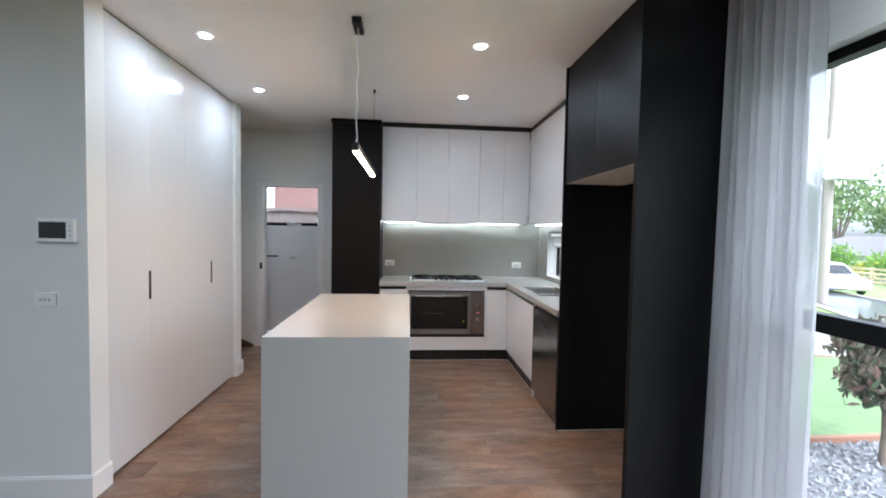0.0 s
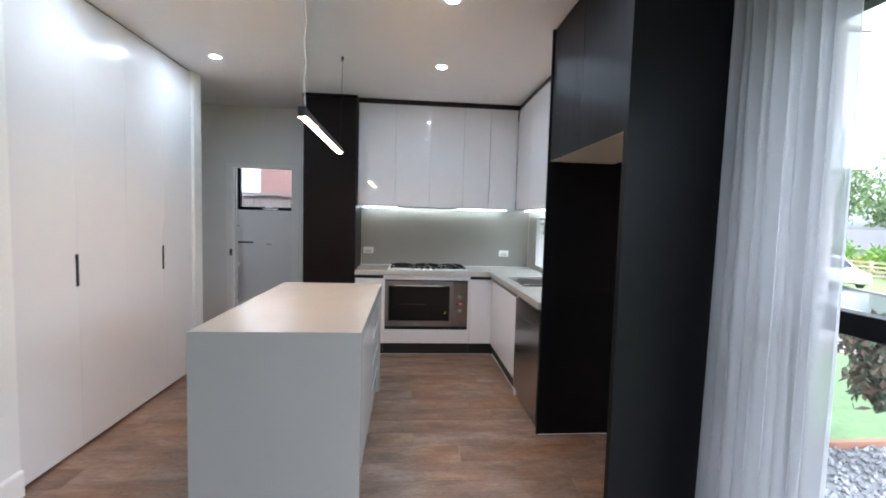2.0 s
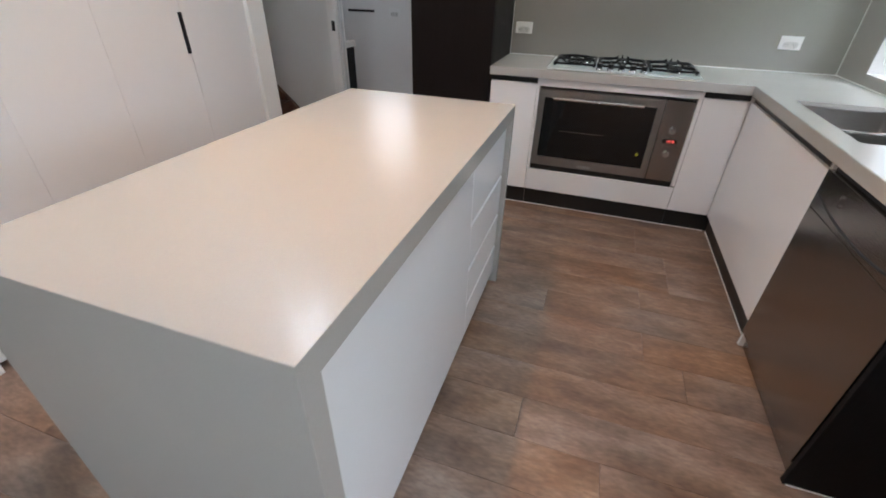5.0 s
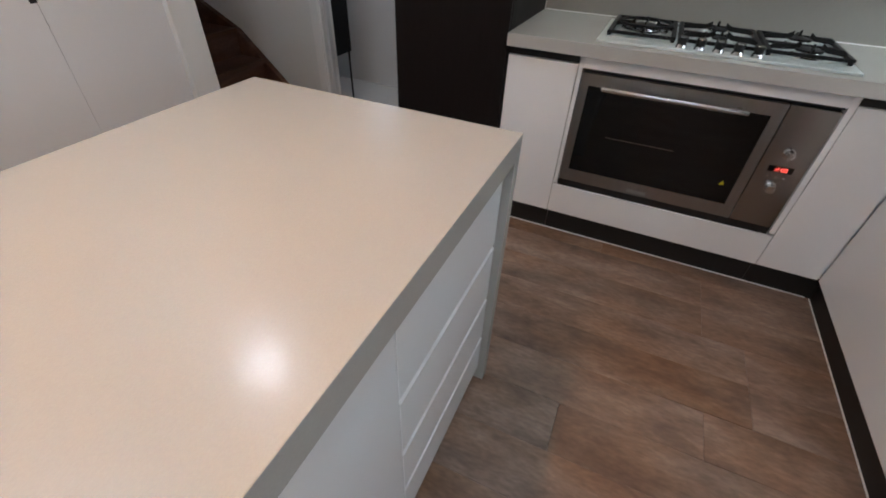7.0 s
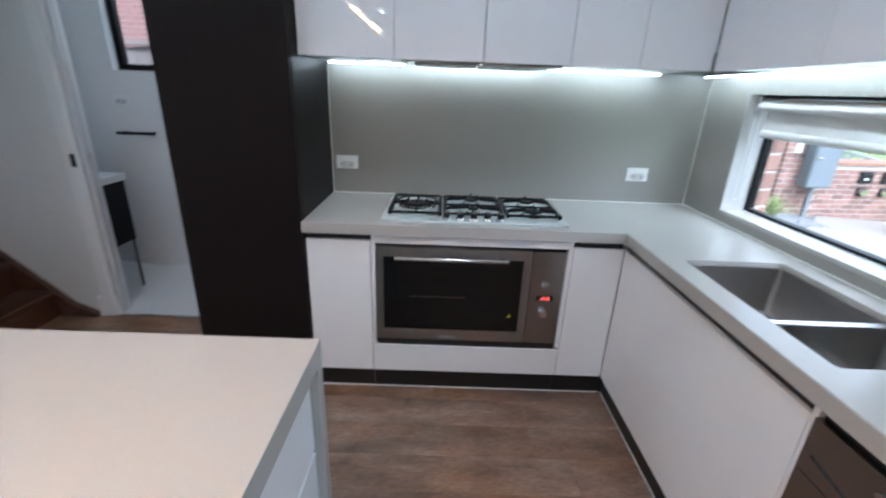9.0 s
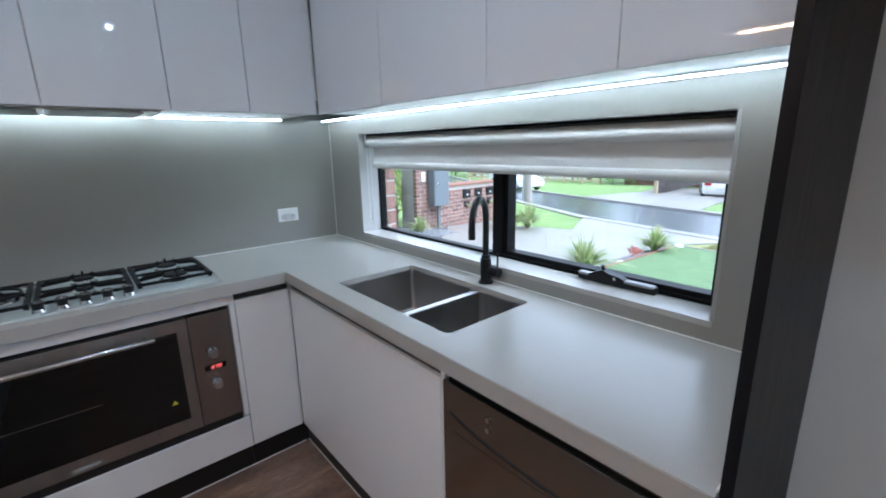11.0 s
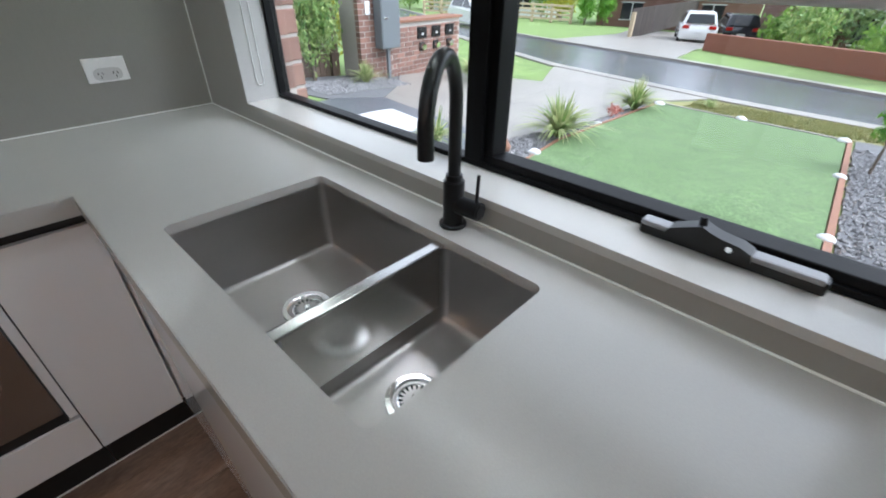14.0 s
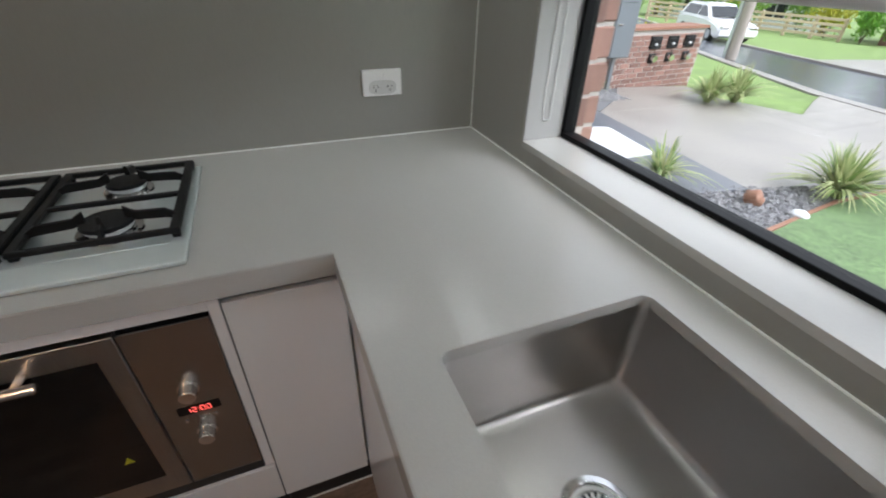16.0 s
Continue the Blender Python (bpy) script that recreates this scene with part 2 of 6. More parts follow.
# sheer curtain: half open weave, half scattering
M_SHEER = bpy.data.materials.new("sheer_voile")
M_SHEER.use_nodes = True
_n, _l = M_SHEER.node_tree.nodes, M_SHEER.node_tree.links
_d, _t, _o = _n.new("ShaderNodeBsdfDiffuse"), _n.new("ShaderNodeBsdfTranslucent"), _n.new("ShaderNodeBsdfTransparent")
_m1, _m2 = _n.new("ShaderNodeMixShader"), _n.new("ShaderNodeMixShader")
_d.inputs[0].default_value = _t.inputs[0].default_value = (0.60, 0.60, 0.615, 1)
_m1.inputs[0].default_value, _m2.inputs[0].default_value = 0.52, 0.24
_l.new(_d.outputs[0], _m1.inputs[1])
_l.new(_t.outputs[0], _m1.inputs[2])
_l.new(_m1.outputs[0], _m2.inputs[1])
_l.new(_o.outputs[0], _m2.inputs[2])
_l.new(_m2.outputs[0], _n["Material Output"].inputs[0])

# ---------------------------------------------------------------- building blocks


def bm_box(lo, hi, bevel=0.0, seg=2):
    bm = bmesh.new()
    bmesh.ops.create_cube(bm, size=1)
    size = [max(1e-4, h - a) for a, h in zip(lo, hi)]
    bmesh.ops.transform(bm, matrix=Matrix.LocRotScale([(a + h) / 2 for a, h in zip(lo, hi)], None, size), verts=bm.verts)
    if bevel:
        bmesh.ops.bevel(bm, geom=bm.edges[:], offset=min(bevel, min(size) * 0.45), segments=seg, affect="EDGES", profile=0.6)
    return bm


def bm_join(*bms):
    out = bmesh.new()
    for b in bms:
        me = bpy.data.meshes.new("tmp")
        b.to_mesh(me)
        b.free()
        out.from_mesh(me)
        bpy.data.meshes.remove(me)
    return out


def bm_cyl(p0, p1, r0, r1=None, seg=20, bevel=0.0):
    p0, p1 = Vector(p0), Vector(p1)
    bm = bmesh.new()
    bmesh.ops.create_cone(bm, cap_ends=True, segments=seg, radius1=r0, radius2=r0 if r1 is None else r1, depth=(p1 - p0).length)
    if bevel:
        bmesh.ops.bevel(bm, geom=[e for e in bm.edges if len(e.link_faces) == 2 and e.calc_face_angle(0) > 1.0], offset=bevel, segments=2, affect="EDGES")
    q = (p1 - p0).to_track_quat("Z", "Y")
    bmesh.ops.transform(bm, matrix=Matrix.LocRotScale((p0 + p1) / 2, q, None), verts=bm.verts)
    return bm


def bm_tube(points, r, seg=12, r_end=None):
    """A round tube along points."""
    pts = [Vector(p) for p in points]
    bm = bmesh.new()
    rings = []
    up = Vector((0.13, 0.31, 0.94))
    for i, p in enumerate(pts):
        d = (pts[min(i + 1, len(pts) - 1)] - pts[max(i - 1, 0)]).normalized()
        a = d.cross(up)
        if a.length < 1e-3:
            a = d.cross(Vector((1, 0, 0)))
        a.normalize()
        b = d.cross(a)
        rad = r if r_end is None else r + (r_end - r) * i / (len(pts) - 1)
        rings.append([bm.verts.new(p + rad * (math.cos(2 * math.pi * k / seg) * a + math.sin(2 * math.pi * k / seg) * b)) for k in range(seg)])
    for u, v in zip(rings, rings[1:]):
        for k in range(seg):
            bm.faces.new((u[k], u[(k + 1) % seg], v[(k + 1) % seg], v[k]))
    bm.faces.new(rings[0][::-1])
    bm.faces.new(rings[-1])
    bmesh.ops.recalc_face_normals(bm, faces=bm.faces)
    return bm


def bm_lathe(profile, centre=(0, 0, 0), seg=28):
    """Revolves (radius, height) pairs round the upright axis through centre."""
    bm = bmesh.new()
    rings = []
    for r, z in profile:
        if r < 1e-5:
            rings.append([bm.verts.new((centre[0], centre[1], centre[2] + z))])
        else:
            rings.append([bm.verts.new((centre[0] + r * math.cos(2 * math.pi * k / seg), centre[1] + r * math.sin(2 * math.pi * k / seg), centre[2] + z)) for k in range(seg)])
    for u, v in zip(rings, rings[1:]):
        for k in range(seg):
            q = [u[k % len(u)], u[(k + 1) % len(u)], v[(k + 1) % len(v)], v[k % len(v)]]
            q = list(dict.fromkeys(q))
            if len(q) > 2:
                bm.faces.new(q)
    bmesh.ops.recalc_face_normals(bm, faces=bm.faces)
    return bm


def bm_prism(outline, axis, a, b):
    """Extrudes a closed outline of pairs along an axis (0, 1 or 2) from a to b; the pairs fill the other two axes in order."""
    bm = bmesh.new()

    def put(p, v):
        c = list(p)
        c.insert(axis, v)
        return bm.verts.new(c)
    lo, hi = [put(p, a) for p in outline], [put(p, b) for p in outline]
    bm.faces.new(lo)
    bm.faces.new(hi)
    for i in range(len(outline)):
        j = (i + 1) % len(outline)
        bm.faces.new((lo[i], lo[j], hi[j], hi[i]))
    bmesh.ops.recalc_face_normals(bm, faces=bm.faces)
    return bm


def bm_grid_slab(xs, ys, keep, z0, z1):
    """A slab over the kept cells of a grid, closed all round."""
    bm = bmesh.new()
    vs = {}

    def v(i, j, z):
        if (i, j, z) not in vs:
            vs[i, j, z] = bm.verts.new((xs[i], ys[j], z))
        return vs[i, j, z]
    cells = {(i, j) for i in range(len(xs) - 1) for j in range(len(ys) - 1) if keep(i, j)}
    for i, j in cells:
        bm.faces.new((v(i, j, z1), v(i + 1, j, z1), v(i + 1, j + 1, z1), v(i, j + 1, z1)))
        bm.faces.new((v(i, j, z0), v(i, j + 1, z0), v(i + 1, j + 1, z0), v(i + 1, j, z0)))
        for di, dj, a, b in ((-1, 0, (0, 0), (0, 1)), (1, 0, (1, 1), (1, 0)), (0, -1, (1, 0), (0, 0)), (0, 1, (0, 1), (1, 1))):
            if (i + di, j + dj) not in cells:
                p, q = (i + a[0], j + a[1]), (i + b[0], j + b[1])
                bm.faces.new((v(*p, z0), v(*q, z0), v(*q, z1), v(*p, z1)))
    bmesh.ops.recalc_face_normals(bm, faces=bm.faces)
    return bm


def part(name, bm, material, parent=None, label="", smooth=None):
    """Links a bmesh as one mesh object, under a thing or a part if given."""
    me = bpy.data.meshes.new(name)
    if smooth:
        for f in bm.faces:
            f.smooth = True
        for e in bm.edges:
            if len(e.link_faces) == 2 and e.calc_face_angle(0) > radians(smooth):
                e.smooth = False
    bm.to_mesh(me)
    bm.free()
    me.materials.append(material)
    ob = new(name, me)
    if parent is not None:
        ob.parent = parent
    if label:
        ob["label"] = label
    return ob


def thing(name, label, category, group="", kind="", at=(0, 0, 0)):
    """An Empty at a thing's base."""
    ob = new(name)
    ob.location = at
    ob.empty_display_size = 0.1
    return tagged(ob, label, category, group, kind)


def built(name, bm, material, label, category="", kind="structure", smooth=None):
    """A piece of the setting, or a plain thing of one mesh."""
    return tagged(part(name, bm, material, smooth=smooth), label, category, kind=kind)


def anchor(ob):
    """Keeps children given in world coordinates in place under a moved Empty."""
    inv = Matrix.Translation(ob.location).inverted()
    for c in ob.children:
        c.matrix_parent_inverse = inv
    return ob


def bm_frame(lo, hi, hole_lo, hole_hi, axis):
    """A slab between lo and hi with a rectangular hole through it along an axis; one closed mesh."""
    u, v = [k for k in range(3) if k != axis]
    bm = bm_grid_slab([lo[u], hole_lo[0], hole_hi[0], hi[u]], [lo[v], hole_lo[1], hole_hi[1], hi[v]], lambda i, j: not (i == 1 and j == 1), lo[axis], hi[axis])
    for q in bm.verts:
        a, b, c = q.co
        p = [0, 0, 0]
        p[u], p[v], p[axis] = a, b, c
        q.co = p
    bmesh.ops.recalc_face_normals(bm, faces=bm.faces)
    bmesh.ops.bevel(bm, geom=[e for e in bm.edges if len(e.link_faces) == 2 and e.calc_face_angle(0) > 1.2], offset=0.002, segments=1, affect="EDGES")
    return bm

# ---------------------------------------------------------------- the shell of the room
CEIL = 2.70
X_R = 2.0          # window wall of the kitchen
Y_B = 5.60         # wall behind the hob
X_P = -1.40        # front of the tall white cupboards
Y_D = 5.70         # wall with the laundry door


def wall_xy(name, x0, x1, y0, y1, z0, z1, label, material=M_WALL):
    return built(name, bm_box((x0, y0, z0), (x1, y1, z1)), material, label, "wall")


built("floor", bm_box((-4.6, -4.1, -0.15), (X_R + 0.06, 5.79, -0.009)), M_SUBFLOOR, "dark underlay beneath the oak plank floor", "floor")
built("ceiling", bm_box((-4.6, -4.1, CEIL), (2.3, 6.75, CEIL + 0.2)), M_CEIL, "flat white painted plasterboard ceiling", "ceiling")
# hob wall
wall_xy("wall_north", -0.55, 2.0, Y_B, 5.8, 0, CEIL, "white plastered wall behind the kitchen run")
# laundry door wall, round its opening
DX0, DX1, DZ = -1.485, -0.829, 2.0
bm = bm_join(bm_box((-4.6, Y_D, 0), (DX0 - 0.04, 5.8, CEIL)), bm_box((DX1 + 0.04, Y_D, 0), (-0.55, 5.8, CEIL)), bm_box((DX0 - 0.04, Y_D, DZ + 0.03), (DX1 + 0.04, 5.8, CEIL)))
built("wall_laundry_door", bm, M_WALL, "pale painted wall with a sliding laundry door", "wall")
# kitchen window wall x 2.0 to 2.3, opening 3.53..5.27, z 0.965..1.505
WY0, WY1, WZ0, WZ1 = 3.515, 5.275, 0.965, 1.505
X_N = 2.05         # plaster at the back of the fridge niche
bm = bm_join(bm_box((X_R, 2.30, 0), (2.18, 2.308, CEIL)), bm_box((X_R, 3.3285, 0), (2.18, WY0, CEIL)), bm_box((X_R, WY1, 0), (2.18, 5.8, CEIL)), bm_box((X_R, WY0, 0), (2.18, WY1, WZ0)), bm_box((X_R, WY0, WZ1), (2.18, WY1, CEIL)))
built("wall_east_kitchen", bm, M_WALL, "white wall with the long kitchen window", "wall")
wall_xy("wall_niche", X_N, 2.18, 2.308, 3.3285, 0, CEIL, "white plaster at the back of the fridge niche")
# living room window wall, opening y -0.4..2.12, z 0.10..2.27
LY0, LY1, LZ0, LZ1 = -0.4, 2.12, 0.1, 2.27
bm = bm_join(bm_box((X_R, LY1, 0), (2.18, 2.30, CEIL)), bm_box((X_R, -4.1, 0), (2.18, LY0, CEIL)), bm_box((X_R, LY0, 0), (2.18, LY1, LZ0)), bm_box((X_R, LY0, LZ1), (2.18, LY1, CEIL)))
built("wall_east_living", bm, M_WALL, "white wall round the tall living room window", "wall")
# wall with the thermostat, its nib beside the cupboards, and the nib at their far end
wall_xy("wall_intercom", -4.6, -1.378, 2.63, 2.772, 0, CEIL, "white plaster wall carrying the intercom panel")
wall_xy("wall_pantry_nib", -1.62, -1.378, 4.558, 4.695, 0, CEIL, "white plaster nib at the end of the cupboards")
wall_xy("wall_stair_side", -4.6, -1.62, 4.6, 4.695, 0, CEIL, "white plaster wall between cupboards and stairs")
wall_xy("wall_pantry_back", -2.1, -1.99, 2.772, 4.6, 0, CEIL, "white plaster wall behind the tall cupboards")
wall_xy("wall_south", -4.6, 2.18, -4.2, -4.1, 0, CEIL, "plain white wall closing the living room")
wall_xy("wall_west", -4.7, -4.6, -4.2, 5.8, 0, CEIL, "plain white wall closing the far side")


def skirting(name, p0, p1, out, h=0.135, t=0.016):
    """A skirting board from p0 to p1, standing out towards out, with an eased top."""
    (x0, y0), (x1, y1), (ox, oy) = p0, p1, out
    prof = [(0, 0), (t, 0), (t, h - 0.012), (t * 0.55, h), (0, h)]
    bm = bmesh.new()
    ends = []
    for x, y in (p0, p1):
        ends.append([bm.verts.new((x + ox * d, y + oy * d, z)) for d, z in prof])
    for i in range(len(prof)):
        j = (i + 1) % len(prof)
        bm.faces.new((ends[0][i], ends[0][j], ends[1][j], ends[1][i]))
    bm.faces.new(ends[0])
    bm.faces.new(ends[1])
    bmesh.ops.recalc_face_normals(bm, faces=bm.faces)
    return built(name, bm, M_TRIM, "white painted timber skirting board", "skirting")


skirting("baseboard_1", (-4.6, 2.63), (-1.362, 2.63), (0, -1))
skirting("baseboard_2", (-1.378, 2.63), (-1.378, 2.772), (1, 0))
skirting("baseboard_3", (-1.378, 4.56), (-1.378, 4.711), (1, 0))
skirting("baseboard_4", (-1.378, 4.695), (-1.62, 4.695), (0, 1))
skirting("baseboard_5", (-0.746, Y_D), (-0.55, Y_D), (0, -1))
skirting("baseboard_6", (-1.60, Y_D), (-1.566, Y_D), (0, -1))
skirting("baseboard_7", (X_N, 2.347), (X_N, 3.308), (-1, 0))
skirting("baseboard_8", (X_R, -4.1), (X_R, 2.30), (-1, 0), h=0.09)

# ---------------------------------------------------------------- laundry beyond the door
LB = 6.56
built("floor_laundry", bm_box((-2.4, 5.69, -0.15), (-0.4, LB, -0.002)), M_TILE, "pale grey tiled laundry floor", "floor")
LWX0, LWX1, LWZ0, LWZ1 = -1.80, -0.62, 1.52, 2.35
bm = bm_join(bm_box((-2.4, LB, 0), (LWX0, LB + 0.16, CEIL)), bm_box((LWX1, LB, 0), (-0.3, LB + 0.16, CEIL)), bm_box((LWX0, LB, 0), (LWX1, LB + 0.16, LWZ0)), bm_box((LWX0, LB, LWZ1), (LWX1, LB + 0.16, CEIL)))
built("wall_laundry_north", bm, M_WALLTILE, "grey tiled laundry wall below a high window", "wall")
wall_xy("wall_laundry_west", -2.4, -2.3, 5.8, LB, 0, CEIL, "grey tiled laundry side wall", M_WALLTILE)
wall_xy("wall_laundry_east", -0.45, -0.35, 5.8, LB, 0, CEIL, "grey tiled laundry side wall", M_WALLTILE)

# door frame, jambs and the sliding leaf mostly in its pocket
door = thing("door_1", "white sliding laundry door slid open into its pocket", "door", kind="structure", at=(-1.13, 5.75, 0))
part("architrave", bm_box((-1.566, 5.684, 0), (DX0 - 0.012, 5.70, 2.04), 0.003), M_TRIM, door)
part("architrave", bm_box((DX1 + 0.012, 5.684, 0), (-0.746, 5.70, 2.04), 0.003), M_TRIM, door)
part("architrave", bm_box((DX0 - 0.012, 5.684, DZ + 0.004), (DX1 + 0.012, 5.70, 2.04), 0.003), M_TRIM, door)
part("jamb", bm_box((DX1, 5.69, 0), (DX1 + 0.04, 5.81, DZ), 0.002), M_TRIM, door)
part("jamb", bm_box((DX0 - 0.04, 5.69, 0), (DX0, 5.728, DZ), 0.002), M_TRIM, door)
part("jamb", bm_box((DX0 - 0.04, 5.772, 0), (DX0, 5.81, DZ), 0.002), M_TRIM, door)
part("head_jamb", bm_box((DX0 - 0.04, 5.69, DZ), (DX1 + 0.04, 5.81, DZ + 0.03), 0.002), M_TRIM, door)
leaf = part("door_leaf", bm_box((DX0 - 0.035, 5.732, 0.01), (DX0 + 0.012, 5.768, DZ - 0.004), 0.002), M_SATIN, door)
part("flush_pull", bm_box((DX0 - 0.044, 5.680, 0.975), (DX0 - 0.014, 5.6835, 1.05), 0.001), M_MATTBLACK, door, "square black flush pull")
part("edge_pull", bm_box((DX0 + 0.0122, 5.74, 0.98), (DX0 + 0.016, 5.76, 1.045), 0.001), M_CHROME, door, "chrome edge pull")
anchor(door)
built("threshold", bm_box((DX0, 5.695, -0.003), (DX1, 5.712, 0.005), 0.002), M_CHROME, "slim metal threshold strip", "threshold")

win = thing("window_2", "high laundry window in a dark aluminium frame", "window", kind="structure", at=(-1.2, 6.6, LWZ0))
fy0, fy1 = LB + 0.06, LB + 0.11
part("window_frame", bm_join(bm_box((LWX0, fy0, LWZ0), (LWX1, fy1, LWZ0 + 0.045), 0.004), bm_box((LWX0, fy0, LWZ1 - 0.045), (LWX1, fy1, LWZ1), 0.004), bm_box((LWX0, fy0, LWZ0 + 0.045), (LWX0 + 0.045, fy1, LWZ1 - 0.045), 0.004), bm_box((LWX1 - 0.045, fy0, LWZ0 + 0.045), (LWX1, fy1, LWZ1 - 0.045), 0.004)), M_ALU, win)
g_ = part("pane", bm_box((LWX0 + 0.04, fy0 + 0.02, LWZ0 + 0.04), (LWX1 - 0.04, fy0 + 0.026, LWZ1 - 0.04)), M_GLASS, win)
g_.visible_shadow = False
part("winder", bm_join(bm_box((-1.45, fy0 - 0.025, LWZ0 + 0.005), (-1.25, fy0 - 0.002, LWZ0 + 0.03), 0.004), bm_box((-1.40, fy0 - 0.04, LWZ0 + 0.03), (-1.33, fy0 - 0.01, LWZ0 + 0.045), 0.004)), M_CHROME, win)
anchor(win)

rail = thing("towel_rail", "short matt black towel rail on the tiled wall", "towel rail", at=(-1.69, LB, 1.08))
part("bar", bm_box((-1.83, LB - 0.07, 1.072), (-1.55, LB - 0.055, 1.092), 0.003), M_MATTBLACK, rail)
part("post", bm_box((-1.80, LB - 0.055, 1.074), (-1.785, LB + 0.001, 1.09), 0.002), M_MATTBLACK, rail)
part("post", bm_box((-1.595, LB - 0.055, 1.074), (-1.58, LB + 0.001, 1.09), 0.002), M_MATTBLACK, rail)
anchor(rail)


def outlet(x, y, z, facing, label, category="power outlet", w=0.116, h=0.073, sockets=2):
    """A white wall plate with an oval pad, slots and rocker switches; facing -1 is towards -y."""
    ob = thing("power_outlet", label, category, at=(x, y, z))
    part("plate", bm_box((x - w / 2, y - 0.011, z - h / 2), (x + w / 2, y + 0.0005, z + h / 2), 0.003), M_PLASTIC, ob)
    pad = [(x + 0.040 * math.copysign(abs(math.cos(a)) ** 0.5, math.cos(a)), z - 0.012 + 0.019 * math.copysign(abs(math.sin(a)) ** 0.7, math.sin(a))) for a in [2 * math.pi * k / 28 for k in range(28)]]
    part("socket_pad", bm_prism([(px, pz) for px, pz in pad], 1, y - 0.0135, y - 0.011), M_PALEGREY, ob, "grey socket pad")
    for s in (-1, 1):
        for dx, dz, rot in ((-0.006, 0.004, 0.5), (0.006, 0.004, -0.5), (0, -0.007, 0)):
            b = bm_box((-0.001, -0.0005, -0.0042), (0.001, 0.0005, 0.0042))
            bmesh.ops.transform(b, matrix=Matrix.LocRotScale((x + s * 0.021 + dx, y - 0.0138, z - 0.013 + dz), Euler((0, rot, 0)), None), verts=b.verts)
            part("slot", b, M_SCREEN, ob)
        part("rocker_switch", bm_cyl((x + s * 0.010, y - 0.0145, z + 0.020), (x + s * 0.010, y - 0.011, z + 0.020), 0.0075, seg=16), M_PLASTIC, ob)
    return anchor(ob)


outlet(1.695, Y_B - 0.006, 1.071, -1, "white double power outlet on the taupe splashback")
outlet(0.082, Y_B - 0.006, 1.080, -1, "white double power outlet on the taupe splashback")
outlet(-1.355, LB, 1.07, -1, "white power outlet on the laundry tiles")
outlet(-1.785, LB, 1.315, -1, "white power outlet on the laundry tiles")

van = thing("bathroom_vanity", "wall-hung black vanity with a white top in the laundry", "vanity", at=(-2.05, 6.05, 0.4))
part("body", bm_box((-2.3, 5.86, 0.37), (-1.615, 6.17, 0.80), 0.003), M_BLACK, van)
part("top", bm_box((-2.3, 5.85, 0.802), (-1.60, 6.18, 0.85), 0.006), M_TRIM, van, "glossy white top")
part("waste_pipe", bm_tube([(-2.05, 6.1, 0.39), (-2.05, 6.1, 0.25), (-2.1, 6.1, 0.2), (-2.25, 6.1, 0.2), (-2.301, 6.1, 0.2)], 0.02), M_MATTBLACK, van, smooth=40)
part("leg", bm_cyl((-1.63, 6.155, -0.002), (-1.63, 6.155, 0.37), 0.008, seg=12), M_MATTBLACK, van)
anchor(van)

# ---------------------------------------------------------------- stairs beside the laundry wall
stairs = thing("staircase", "dark stained timber staircase rising behind the cupboards", "staircase", kind="structure", at=(-1.7, 5.2, 0))
RISE = 0.185
nose = [-1.85, -2.05, -2.25, -2.75, -2.97, -3.19, -3.41, -3.63, -3.85, -4.07]
for i, x in enumerate(nose):
    nxt = nose[i + 1] if i + 1 < len(nose) else x - 0.3
    part("tread", bm_box((nxt - 0.02, 4.712, (i + 1) * RISE - 0.035), (x + 0.02, 5.655, (i + 1) * RISE), 0.006), M_STAIR, stairs)
    part("riser", bm_box((x - 0.016, 4.712, i * RISE), (x, 5.655, (i + 1) * RISE - 0.036)), M_STAIR, stairs)
part("stringer", bm_prism([(-1.60, 0.0), (-1.60, 0.02), (-1.75, 0.09), (-2.24, 0.54), (-2.72, 0.78), (-4.2, 2.15), (-4.2, 1.6), (-2.2, 0.0)], 1, 5.657, 5.699), M_STAIR, stairs)
anchor(stairs)

# ---------------------------------------------------------------- tall white cupboards
pantry = thing("tall_cupboard", "floor-to-ceiling satin white cupboards with slim black pulls", "cupboard", at=(-1.7, 3.66, 0))
part("carcass", bm_box((-1.985, 2.776, 0.05), (X_P - 0.022, 4.554, 2.694)), M_CARC, pantry)
part("plinth", bm_box((-1.95, 2.776, 0), (X_P - 0.05, 4.554, 0.05)), M_KICK, pantry, "recessed black plinth")
ys = [2.776, 3.216, 3.659, 4.101, 4.554]
for k in range(4):
    d = part("door", bm_box((X_P - 0.02, ys[k] + 0.0006, 0.022), (X_P, ys[k + 1] - 0.0006, 2.688), 0.0006), M_SATIN, pantry)
    if k in (0, 2):
        part("handle", bm_box((X_P - 0.004, ys[k + 1] - 0.021, 1.0), (X_P + 0.004, ys[k + 1] + 0.001, 1.19), 0.0015), M_MATTBLACK, d, "slim black edge pull")
anchor(pantry)
# the shade between door tops and ceiling, put in as a black strip
built("shade_strip_cupboard_top", bm_box((X_P - 0.015, 2.776, 2.690), (X_P - 0.008, 4.554, 2.70)), M_KICK, "black strip drawn as the shadow line above the cupboards", "trim")

